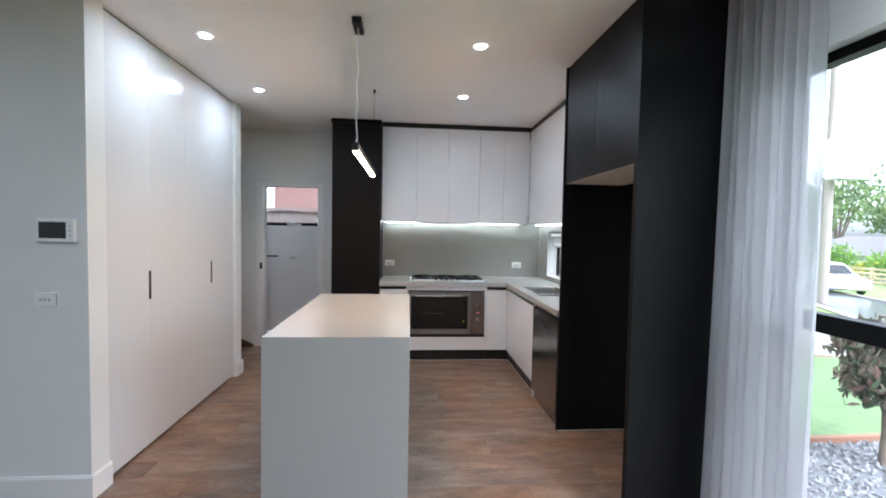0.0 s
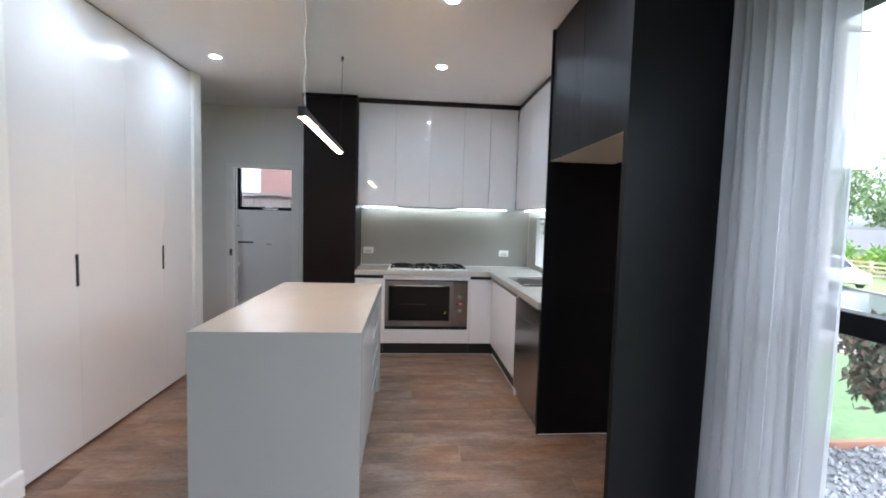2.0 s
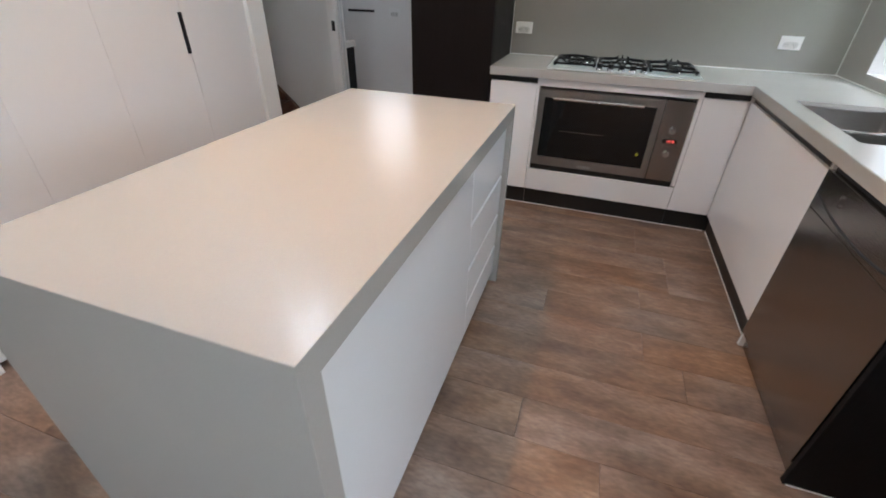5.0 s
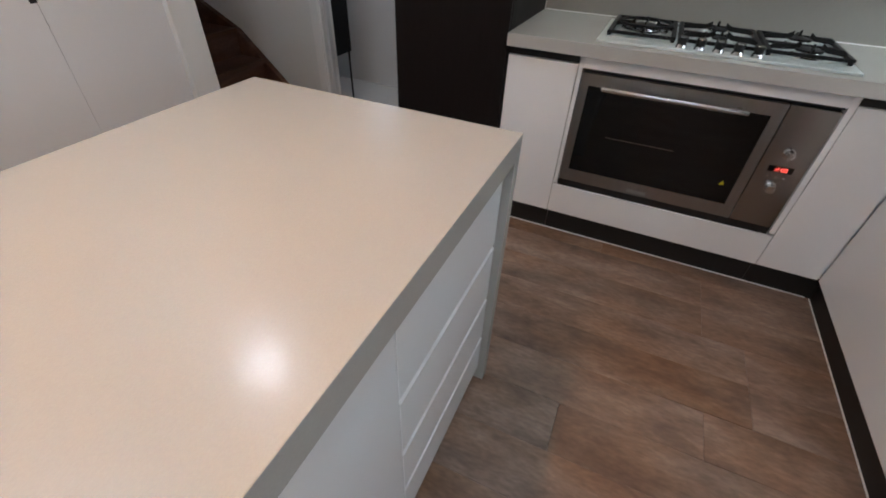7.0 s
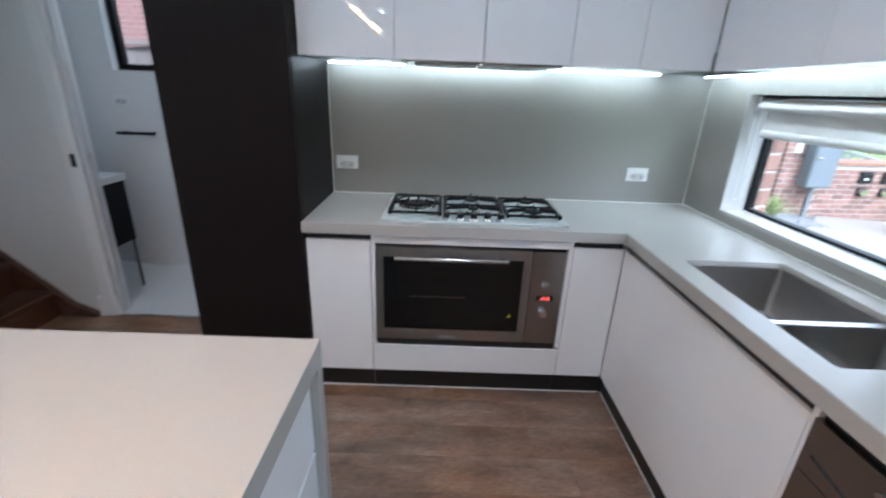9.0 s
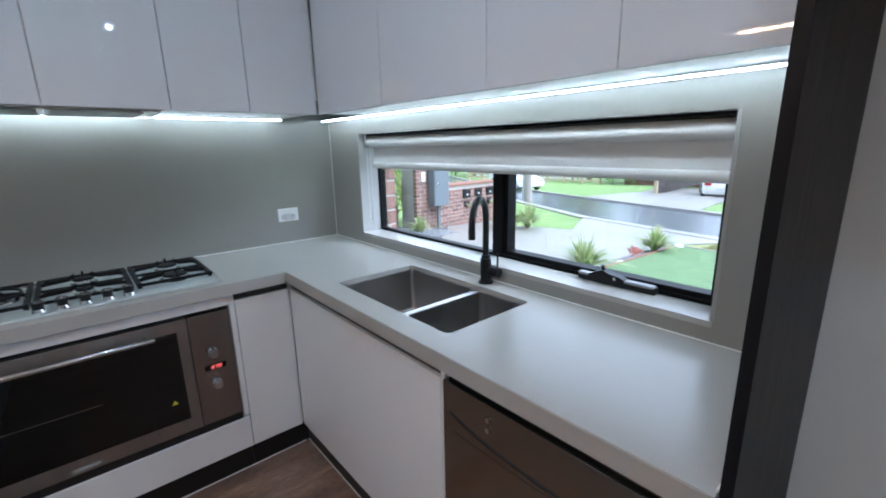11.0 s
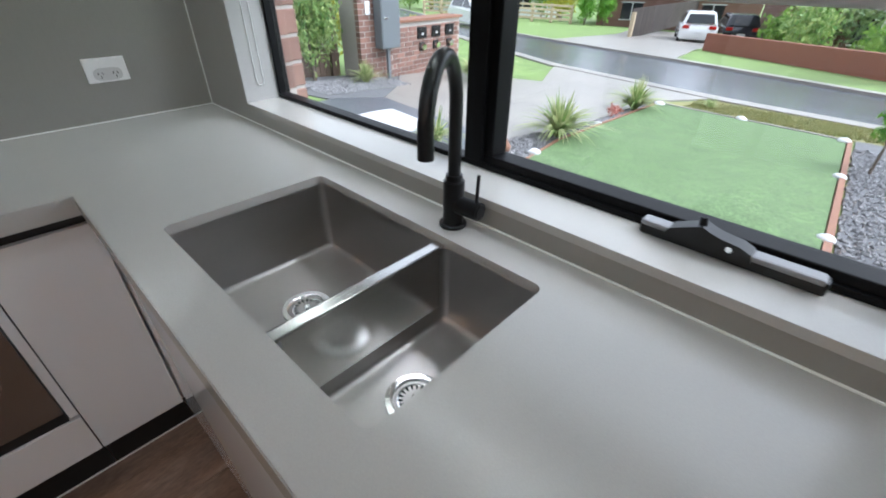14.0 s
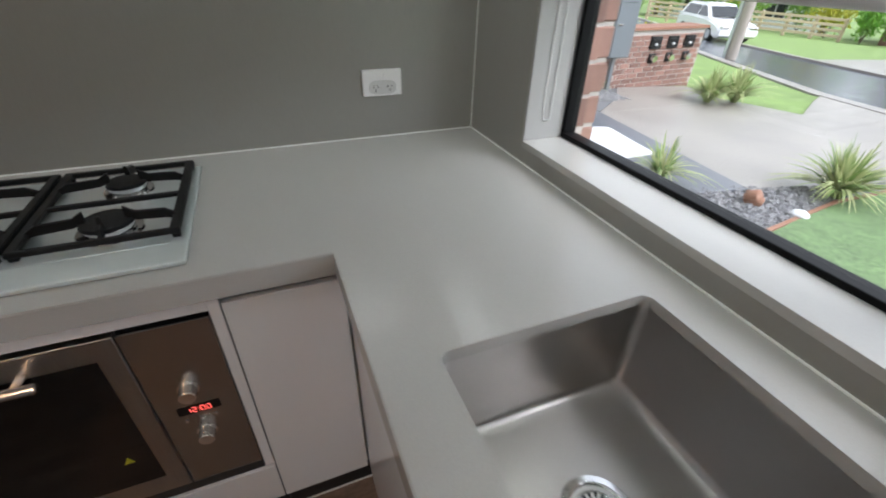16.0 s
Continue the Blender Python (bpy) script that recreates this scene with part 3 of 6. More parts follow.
# ---------------------------------------------------------------- thermostat panel and switch plate
inter = thing("intercom_panel", "white wall intercom with a dark screen", "intercom", at=(-1.52, 2.63, 1.455))
part("case", bm_box((-1.617, 2.606, 1.394), (-1.428, 2.631, 1.515), 0.006), M_PLASTIC, inter)
part("screen", bm_box((-1.600, 2.6045, 1.414), (-1.467, 2.607, 1.500), 0.001), M_SCREEN, inter, "dark blank screen")
for k in range(3):
    part("button", bm_cyl((-1.447, 2.6035, 1.43 + 0.025 * k), (-1.447, 2.607, 1.43 + 0.025 * k), 0.004, seg=10), M_GREYPLASTIC, inter)
part("badge", bm_box((-1.545, 2.605, 1.504), (-1.52, 2.6065, 1.507)), M_GREYPLASTIC, inter)
anchor(inter)
sw = thing("light_switch", "white three-gang light switch plate on the wall", "light switch", at=(-1.586, 2.63, 1.09))
part("plate", bm_box((-1.642, 2.622, 1.053), (-1.530, 2.631, 1.128), 0.003), M_PLASTIC, sw)
part("plate_edge", bm_box((-1.534, 2.6205, 1.056), (-1.529, 2.624, 1.125), 0.001), M_GREYPLASTIC, sw)
for k in range(3):
    part("rocker_switch", bm_box((-1.616 + 0.022 * k, 2.618, 1.083), (-1.603 + 0.022 * k, 2.623, 1.097), 0.002), M_GREYPLASTIC, sw)
anchor(sw)

# ---------------------------------------------------------------- black column beside the bench
col = thing("pantry_column", "full-height brown-black panelled column cupboard", "cupboard", at=(-0.27, 5.3, 0))
part("body", bm_box((-0.535, 5.04, 0.0), (-0.004, 5.599, 2.66), 0.001), M_BROWNBLACK, col)
part("door", bm_box((-0.535, 5.018, 0.02), (-0.006, 5.0385, 2.655), 0.0015), M_BROWNBLACK, col)
part("top_filler", bm_box((-0.55, 5.03, 2.662), (-0.004, 5.599, 2.699)), M_BROWNBLACK, col)
anchor(col)

# ---------------------------------------------------------------- island
IX0, IX1, IY0, IY1, TOP = -0.458, 0.330, 2.54, 4.085, 0.91
island = thing("kitchen_island", "grey stone waterfall island with gloss white drawers", "kitchen island", at=(-0.06, 3.3, 0))
yi, yj, zi = IY0 + 0.05, IY1 - 0.035, TOP - 0.06
bm = bm_prism([(IY0, 0.0), (yi, 0.0), (yi, zi), (yj, zi), (yj, 0.0), (IY1, 0.0), (IY1, TOP), (IY0, TOP)], 0, IX0, IX1)
bmesh.ops.bevel(bm, geom=[e for e in bm.edges if e.calc_face_angle(0) > 1.2], offset=0.0015, segments=2, affect="EDGES", profile=0.6)
part("waterfall_top", bm, M_STONE, island, "seamless grey stone top and ends")
part("carcass", bm_box((IX0 + 0.04, IY0 + 0.051, 0.09), (IX1 - 0.045, IY1 - 0.036, TOP - 0.075)), M_CARC, island)
part("back_panel", bm_box((IX0 + 0.02, IY0 + 0.051, 0.06), (IX0 + 0.038, IY1 - 0.036, TOP - 0.062)), M_GLOSS, island)
part("kickboard", bm_box((IX0 + 0.06, IY0 + 0.051, 0.0), (IX1 - 0.085, IY1 - 0.036, 0.088)), M_KICK, island)
fx0, fx1 = IX1 - 0.042, IX1 - 0.022
dy_a, dy_b = IY0 + 0.053, IY1 - 0.038
dmid = 3.535
part("door", bm_box((fx0, dy_a, 0.07), (fx1, dmid - 0.0015, 0.835), 0.0015), M_GLOSS, island)
for z0, z1 in ((0.612, 0.835), (0.415, 0.600), (0.238, 0.402), (0.07, 0.225)):
    dr = part("drawer", bm_box((fx0, dmid + 0.0015, z0), (fx1, dy_b, z1 - 0.012), 0.0015), M_GLOSS, island)
    part("grip_rail", bm_prism([(fx0 + 0.002, z1 - 0.012), (fx1 + 0.001, z1 - 0.0115), (fx1 + 0.001, z1 - 0.004), (fx1 - 0.006, z1), (fx0 + 0.002, z1)], 1, dmid + 0.002, dy_b), M_SATIN, dr, "white bevelled grip edge")
anchor(island)

# ---------------------------------------------------------------- L-shaped bench
BX, BY, BE = 1.432, 4.995, 3.329
SX0, SX1, SY0, SY1 = 1.525, 1.90, 4.034, 4.70
R = 0.018
bm = bmesh.new()
hole = []
for cx, cy, a0 in ((SX1 - R, SY1 - R, 0), (SX0 + R, SY1 - R, 90), (SX0 + R, SY0 + R, 180), (SX1 - R, SY0 + R, 270)):
    hole += [(cx + R * math.cos(radians(a0 + 18 * k)), cy + R * math.sin(radians(a0 + 18 * k))) for k in range(6)]
rim = [(-0.002, BY), (BX, BY), (BX, BE + 0.001), (X_R - 0.001, BE + 0.001), (X_R - 0.001, Y_B - 0.001), (-0.002, Y_B - 0.001)]
loops = []
for loop in (rim, hole):
    vs_ = [bm.verts.new((px, py, TOP)) for px, py in loop]
    loops += [bm.edges.new((vs_[k], vs_[(k + 1) % len(vs_)])) for k in range(len(vs_))]
bmesh.ops.triangle_fill(bm, use_beauty=True, edges=loops)
low = bmesh.ops.extrude_face_region(bm, geom=bm.faces[:])
for g in low["geom"]:
    if isinstance(g, bmesh.types.BMVert):
        g.co.z -= 0.048
bmesh.ops.recalc_face_normals(bm, faces=bm.faces)
bmesh.ops.bevel(bm, geom=[e for e in bm.edges if len(e.link_faces) == 2 and e.calc_face_angle(0) > 1.2 and all(v.co.z > TOP - 0.001 for v in e.verts) and (abs(e.verts[0].co.y - BY) < 1e-4 and abs(e.verts[1].co.y - BY) < 1e-4 or abs(e.verts[0].co.x - BX) < 1e-4 and abs(e.verts[1].co.x - BX) < 1e-4)], offset=0.002, segments=2, affect="EDGES")
bench = tagged(part("worktop", bm, M_STONE), "grey quartz L-shaped worktop with an undermount sink cutout", "worktop")

# sink: two bowls, divider, drains
sink = thing("kitchen_sink", "double-bowl brushed steel undermount sink", "sink", at=(1.715, 4.37, 0.69))


def bowl(y0, y1, name="bowl"):
    x0, x1, zt, zb, r = SX0 + 0.0015, SX1 - 0.0015, TOP - 0.021, 0.70, 0.017
    bm = bmesh.new()

    def ring(inset, z):
        pts = []
        for cx, cy, a0 in ((x1 - r, y1 - r, 0), (x0 + r, y1 - r, 90), (x0 + r, y0 + r, 180), (x1 - r, y0 + r, 270)):
            for k in range(5):
                a = radians(a0 + 22.5 * k)
                q = r - inset if inset < r else 0.001
                pts.append(bm.verts.new((cx + q * math.cos(a) - (inset - r if inset > r else 0) * math.cos(radians(a0 + 45)) * 1.41, cy + q * math.sin(a) - (inset - r if inset > r else 0) * math.sin(radians(a0 + 45)) * 1.41, z)))
        return pts
    rs = [ring(0, zt), ring(0.0, zb + 0.012), ring(0.0035, zb + 0.0035), ring(0.012, zb), ring(0.03, zb - 0.001)]
    for a, b in zip(rs, rs[1:]):
        for k in range(len(a)):
            bm.faces.new((a[k], a[(k + 1) % len(a)], b[(k + 1) % len(b)], b[k]))
    bm.faces.new(rs[-1])
    bmesh.ops.recalc_face_normals(bm, faces=bm.faces)
    bmesh.ops.reverse_faces(bm, faces=bm.faces)
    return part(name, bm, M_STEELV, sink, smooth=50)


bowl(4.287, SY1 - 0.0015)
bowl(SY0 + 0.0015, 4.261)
part("divider", bm_box((SX0 + 0.001, 4.2605, 0.74), (SX1 - 0.001, 4.2875, 0.894), 0.004), M_STEEL, sink, "polished steel divider")
for dy in (4.51, 4.149):
    dr = part("drain", bm_lathe([(0.057, 0.0), (0.055, 0.0025), (0.045, 0.003), (0.042, 0.001), (0.040, -0.004), (0.036, -0.012), (0.0, -0.014)], (1.705, dy, 0.7005)), M_CHROME, sink, "chrome basket waste", smooth=35)
    part("basket", bm_lathe([(0.036, -0.003), (0.034, -0.0005), (0.03, -0.001), (0.026, -0.007), (0.012, -0.007), (0.010, -0.004), (0.007, 0.004), (0.0, 0.006)], (1.705, dy, 0.7005)), M_CHROME, dr, smooth=30)
    for k in range(18):
        a = 2 * math.pi * k / 18
        part("strainer_slot", bm_tube([(1.705 + 0.014 * math.cos(a), dy + 0.014 * math.sin(a), 0.6945), (1.705 + 0.031 * math.cos(a), dy + 0.031 * math.sin(a), 0.7)], 0.0022, seg=6), M_SCREEN, dr)
anchor(sink)

# tap
tap = thing("kitchen_tap", "matt black gooseneck mixer tap behind the sink", "tap", at=(1.952, 4.288, TOP))
tx, ty = 1.952, 4.288
part("base_flange", bm_lathe([(0.0, 0.0), (0.029, 0.0), (0.029, 0.005), (0.026, 0.008), (0.0, 0.008)], (tx, ty, TOP)), M_MATTBLACK, tap, smooth=35)
part("body", bm_cyl((tx, ty, TOP + 0.006), (tx, ty, TOP + 0.10), 0.0215, seg=28, bevel=0.002), M_MATTBLACK, tap, smooth=35)
SPD = Vector((-0.88, -0.47, 0)).normalized()
AR, HZ = 0.092, 1.155
pts = [(tx, ty, TOP + 0.095), (tx, ty, 1.06), (tx, ty, 1.12)]
for k in range(0, 19):
    a = math.pi * k / 18
    pts.append((tx + SPD.x * (AR - AR * math.cos(a)), ty + SPD.y * (AR - AR * math.cos(a)), HZ + AR * math.sin(a)))
pts.append((tx + SPD.x * 2 * AR, ty + SPD.y * 2 * AR, 1.12))
part("spout", bm_tube(pts, 0.0125, 18), M_MATTBLACK, tap, smooth=40)
part("collar", bm_cyl((tx, ty, TOP + 0.10), (tx, ty, TOP + 0.112), 0.017, seg=24, bevel=0.001), M_MATTBLACK, tap, smooth=35)
lev = part("lever_housing", bm_cyl((tx, ty - 0.012, TOP + 0.05), (tx + 0.005, ty - 0.068, TOP + 0.05), 0.0185, seg=24, bevel=0.003), M_MATTBLACK, tap, smooth=35)
part("lever_pin", bm_cyl((tx + 0.004, ty - 0.056, TOP + 0.064), (tx + 0.004, ty - 0.058, TOP + 0.125), 0.0035, seg=12), M_MATTBLACK, lev, smooth=35)
anchor(tap)

# cabinet fronts of the back run
FY = 5.032          # door faces
c = thing("base_cabinet", "narrow gloss white base cabinet under the worktop", "base cabinet", "base cabinets", at=(0.15, 5.3, 0))
part("body", bm_box((0.0, FY + 0.02, 0.125), (0.294, 5.598, TOP - 0.05)), M_CARC, c)
part("door", bm_box((0.001, FY, 0.128), (0.293, FY + 0.018, 0.822), 0.0015), M_GLOSS, c)
part("finger_rail", bm_box((0.001, FY + 0.012, 0.824), (0.293, FY + 0.019, TOP - 0.049)), M_KICK, c, "black finger-pull channel")
part("kickboard", bm_box((0.0, FY + 0.04, 0), (0.294, FY + 0.055, 0.123)), M_KICK, c)
anchor(c)
c = thing("base_cabinet", "narrow gloss white corner base cabinet", "base cabinet", "base cabinets", at=(1.33, 5.3, 0))
part("body", bm_box((1.222, FY + 0.02, 0.125), (1.47, 5.598, TOP - 0.05)), M_CARC, c)
part("door", bm_box((1.221, FY, 0.128), (1.449, FY + 0.018, 0.822), 0.0015), M_GLOSS, c)
part("finger_rail", bm_box((1.221, FY + 0.012, 0.824), (1.449, FY + 0.019, TOP - 0.049)), M_KICK, c, "black finger-pull channel")
part("kickboard", bm_box((1.222, FY + 0.04, 0), (1.49, FY + 0.055, 0.123)), M_KICK, c)
anchor(c)
# oven housing
OX0, OX1, OZ0, OZ1 = 0.314, 1.196, 0.300, 0.800
c = thing("oven_cabinet", "white oven housing with a drawer front below the oven", "base cabinet", at=(0.755, 5.3, 0))
part("frame_side", bm_box((0.297, FY, 0.290), (0.3125, 5.59, TOP - 0.05), 0.001), M_GLOSS, c)
part("frame_side", bm_box((1.1975, FY, 0.290), (1.218, 5.59, TOP - 0.05), 0.001), M_GLOSS, c)
part("top_rail", bm_box((0.3128, FY, 0.812), (1.1972, FY + 0.02, TOP - 0.05), 0.001), M_GLOSS, c)
part("drawer_front", bm_box((0.297, FY, 0.128), (1.218, FY + 0.018, 0.276), 0.0015), M_GLOSS, c)
# solid black blocks give the gaps round the oven their shade
part("shadow_gap", bm_box((0.3128, FY + 0.02, 0.277), (1.1972, 5.58, 0.299)), M_KICK, c, "black shadow gap")
part("shadow_gap", bm_box((0.3128, FY + 0.021, 0.801), (1.1972, 5.58, 0.8115)), M_KICK, c, "black shadow gap")
part("kickboard", bm_box((0.297, FY + 0.04, 0), (1.219, FY + 0.055, 0.123)), M_KICK, c)
anchor(c)
built("trim_kick_seal", bm_box((0.0, FY + 0.036, 0.0), (1.47, FY + 0.0398, 0.004)), M_SEAL, "pale sealant line at the kickboard foot", "trim")
built("trim_kick_seal_2", bm_box((1.484, 3.99, 0.0), (1.4878, FY + 0.036, 0.004)), M_SEAL, "pale sealant line at the kickboard foot", "trim")

# oven, its face flush with the cabinet doors
OY = FY + 0.021
oven = thing("wall_oven", "wide stainless built-in oven with dark glass and red clock", "oven", at=(0.755, 5.05, OZ0))
part("body", bm_box((OX0 + 0.004, OY + 0.004, OZ0 + 0.002), (OX1 - 0.004, 5.56, OZ1 - 0.002)), M_KICK, oven)
DXR = 1.038
od = part("oven_door", bm_frame((OX0 + 0.002, OY - 0.018, OZ0 + 0.012), (DXR, OY + 0.003, OZ1 - 0.004), (0.366, 0.39), (0.982, 0.734), 1), M_STEELFRAME, oven)
part("glass", bm_box((0.350, OY - 0.0195, 0.372), (1.000, OY - 0.0183, 0.748), 0.0005), M_OVENGLASS, od, "dark oven glass")
part("rack_line", bm_box((0.47, OY - 0.0198, 0.548), (0.74, OY - 0.0194, 0.551)), M_STEELDARK, od)
part("handle", bm_cyl((0.405, OY - 0.052, 0.752), (0.925, OY - 0.052, 0.752), 0.0095, seg=20, bevel=0.002), M_STEEL, od, "round steel bar handle", smooth=40)
for hx in (0.425, 0.895):
    part("handle_post", bm_box((hx - 0.008, OY - 0.050, 0.744), (hx + 0.008, OY - 0.017, 0.760), 0.003), M_STEEL, od)
part("badge", bm_box((0.62, OY - 0.0188, 0.324), (0.70, OY - 0.0178, 0.338)), M_GREYPLASTIC, od)
part("sticker", bm_prism([(0.945, 0.452), (0.965, 0.452), (0.955, 0.472)], 1, OY - 0.0203, OY - 0.0193), M_YELLOW, od, "small yellow warning triangle")
cp = part("control_panel", bm_box((DXR + 0.003, OY - 0.017, OZ0 + 0.012), (OX1 - 0.002, OY + 0.003, OZ1 - 0.004), 0.002), M_STEELDARK, oven, "steel control panel")
for kz in (0.625, 0.485):
    part("knob", bm_join(bm_cyl((1.113, OY - 0.020, kz), (1.113, OY - 0.0165, kz), 0.021, seg=24), bm_cyl((1.113, OY - 0.046, kz), (1.113, OY - 0.019, kz), 0.0165, 0.0175, seg=24, bevel=0.002)), M_CHROME, cp, "chrome control knob", smooth=35)
part("display", bm_box((1.075, OY - 0.0185, 0.548), (1.157, OY - 0.0165, 0.572), 0.001), M_OVENGLASS, cp, "black clock display")
for k in range(3):
    part("button", bm_cyl((1.085 + 0.028 * k, OY - 0.0195, 0.528), (1.085 + 0.028 * k, OY - 0.0165, 0.528), 0.004, seg=10), M_CHROME, cp)
# black strip drawn for the shade in the gap below the oven door
part("gap_shade_strip", bm_box((OX0 + 0.002, OY - 0.013, 0.2775), (OX1 - 0.002, OY + 0.003, OZ0 + 0.0105)), M_KICK, oven)


def digits(text, x0, z0, w, h, y, parent):
    """Seven-segment characters on a plane facing -y."""
    table = {"1": "bc", "2": "abged", "0": "abcdef", ":": ""}
    bm = bmesh.new()
    x = x0
    for ch in text:
        if ch == ":":
            for zz in (0.3, 0.7):
                bmesh.ops.create_cube(bm, size=1, matrix=Matrix.LocRotScale((x + w * 0.15, y, z0 + h * zz), None, (w * 0.2, 0.0006, w * 0.2)))
            x += w * 0.5
            continue
        segs = {"a": (0.5, 1, 1), "g": (0.5, 0.5, 1), "d": (0.5, 0, 1), "f": (0, 0.75, 0), "b": (1, 0.75, 0), "e": (0, 0.25, 0), "c": (1, 0.25, 0)}
        for s in table[ch]:
            sx, sz, flat = segs[s]
            size = (w * 0.8, 0.0006, h * 0.12) if flat else (w * 0.18, 0.0006, h * 0.42)
            bmesh.ops.create_cube(bm, size=1, matrix=Matrix.LocRotScale((x + sx * w * 0.85, y, z0 + sz * h), None, size))
        x += w * 1.35
    return part("digits", bm, M_RED, parent, "red clock digits 12:00")


digits("12:00", 1.092, 0.553, 0.0085, 0.0135, OY - 0.019, oven)
anchor(oven)

# gas hob
hob = thing("gas_hob", "five-burner stainless gas hob with black cast iron trivets", "hob", at=(0.76, 5.27, TOP))
HX0, HX1, HY0, HY1 = 0.336, 1.188, 5.047, 5.492
part("tray", bm_join(bm_box((HX0, HY0, TOP + 0.0005), (HX1, HY1, TOP + 0.009), 0.003), bm_box((HX0 + 0.03, HY0 + 0.07, TOP + 0.009), (HX1 - 0.03, HY1 - 0.03, TOP + 0.0105), 0.001)), M_HOB, hob)
burners = [(0.49, 5.29, 0.058), (0.762, 5.39, 0.036), (0.762, 5.215, 0.028), (1.05, 5.385, 0.04), (1.05, 5.20, 0.046)]
for bx, by, br in burners:
    b = part("burner", bm_lathe([(br * 1.25, 0), (br * 1.2, 0.004), (br * 0.95, 0.006), (br * 0.95, 0.016), (br, 0.018), (0, 0.018)], (bx, by, TOP + 0.0105)), M_CHROME, hob, smooth=35)
    part("burner_cap", bm_lathe([(br * 0.98, 0), (br * 0.95, 0.006), (br * 0.6, 0.008), (0, 0.0085)], (bx, by, TOP + 0.0287)), M_IRON, b, smooth=35)
part("burner_ring", bm_join(bm_tube([(0.49 + 0.085 * math.cos(a), 5.29 + 0.085 * math.sin(a), TOP + 0.018) for a in [2 * math.pi * k / 32 for k in range(33)]], 0.008, 8)), M_CHROME, hob, smooth=40)
for x0, x1 in ((HX0 + 0.025, 0.612), (0.620, 0.905), (0.913, HX1 - 0.012)):
    zt = TOP + 0.030
    y0, y1 = HY0 + 0.085, HY1 - 0.008
    t = 0.009
    bars = [bm_frame((x0, y0, zt - 0.012), (x1, y1, zt), (x0 + 1.9 * t, y0 + 1.1 * t), (x1 - 1.9 * t, y1 - 1.3 * t), 2)]

    def finger(a, b):
        """A tapered bar rising from the frame to a lifted tip beside a burner."""
        (ax, ay), (bx_, by_) = a, b
        d = Vector((bx_ - ax, by_ - ay, 0)).normalized()
        n_ = Vector((-d.y, d.x, 0)) * 0.005
        bm = bmesh.new()
        ring = []
        for q, zl, zh in ((0.0, -0.010, -0.001), (0.22, -0.006, 0.012), (0.80, -0.002, 0.015), (1.0, 0.006, 0.027)):
            p = Vector((ax + (bx_ - ax) * q, ay + (by_ - ay) * q, zt))
            ring.append([bm.verts.new(p + n_ + Vector((0, 0, zl))), bm.verts.new(p - n_ + Vector((0, 0, zl))), bm.verts.new(p - n_ * 0.7 + Vector((0, 0, zh))), bm.verts.new(p + n_ * 0.7 + Vector((0, 0, zh)))])
        for u, v in zip(ring, ring[1:]):
            for k in range(4):
                bm.faces.new((u[k], u[(k + 1) % 4], v[(k + 1) % 4], v[k]))
        bm.faces.new(ring[0])
        bm.faces.new(ring[-1])
        bmesh.ops.recalc_face_normals(bm, faces=bm.faces)
        return bm
    for bx, by, br in burners:
        if x0 < bx < x1:
            q = br * 0.7
            bars += [finger((x0 + t, by), (bx - q, by)), finger((x1 - t, by), (bx + q, by))]
            if by > 5.25:
                bars.append(finger((bx, y1 - t), (bx, by + q)))
            if by < 5.30:
                bars.append(finger((bx, y0 + t), (bx, by - q)))
    if x1 < 0.7:
        bars.append(bm_tube([(0.49 + 0.098 * math.cos(a), 5.29 + 0.098 * math.sin(a), zt + 0.012) for a in [2 * math.pi * k / 36 for k in range(37)]], 0.0055, 8))
    if not any(x0 < bx < x1 and br > 0.05 for bx, by, br in burners):
        bars.append(bm_box((x0 + t, 5.296, zt - 0.010), (x1 - t, 5.308, zt - 0.0005), 0.002))
    for fx in (x0 + t, x1 - t):
        for fy in (y0 + t, y1 - t):
            bars.append(bm_box((fx - t * 0.8, fy - t * 0.6, TOP + 0.009), (fx + t * 0.8, fy + t * 0.6, zt - 0.011), 0.002))
    part("trivet", bm_join(*bars), M_IRON, hob, "black cast iron trivet")
for k in range(5):
    kx = 0.635 + 0.062 * k
    kn = part("knob", bm_cyl((kx, HY0 + 0.043, TOP + 0.020), (kx, HY0 + 0.043, TOP + 0.044), 0.0150, 0.0185, seg=20, bevel=0.002), M_MATTBLACK, hob, "black control knob", smooth=35)
    part("knob_skirt", bm_cyl((kx, HY0 + 0.043, TOP + 0.009), (kx, HY0 + 0.043, TOP + 0.020), 0.020, 0.017, seg=20), M_CHROME, kn, smooth=35)
    # a steel disc stands in for the highlight on the black knob top
    part("knob_top_glint", bm_cyl((kx, HY0 + 0.043, TOP + 0.0435), (kx, HY0 + 0.043, TOP + 0.0465), 0.0165, 0.015, seg=20), M_STEELDARK, kn, "steel disc imitating the highlight on the black knob", smooth=35)
anchor(hob)

# right run: door, end panel, dishwasher
FX = 1.453
c = thing("sink_cabinet", "wide gloss white sink cabinet under the worktop", "base cabinet", "base cabinets", at=(1.7, 4.5, 0))
part("body", bm_box((FX + 0.02, 3.99, 0.125), (1.99, 5.03, 0.66)), M_CARC, c)
part("door", bm_box((FX, 3.987, 0.128), (FX + 0.018, FY - 0.002, 0.822), 0.0015), M_GLOSS, c)
part("finger_rail", bm_box((FX + 0.012, 3.987, 0.824), (FX + 0.019, FY - 0.002, TOP - 0.049)), M_KICK, c, "black finger-pull channel")
part("kickboard", bm_box((FX + 0.035, 3.987, 0), (FX + 0.05, FY + 0.04, 0.123)), M_KICK, c)
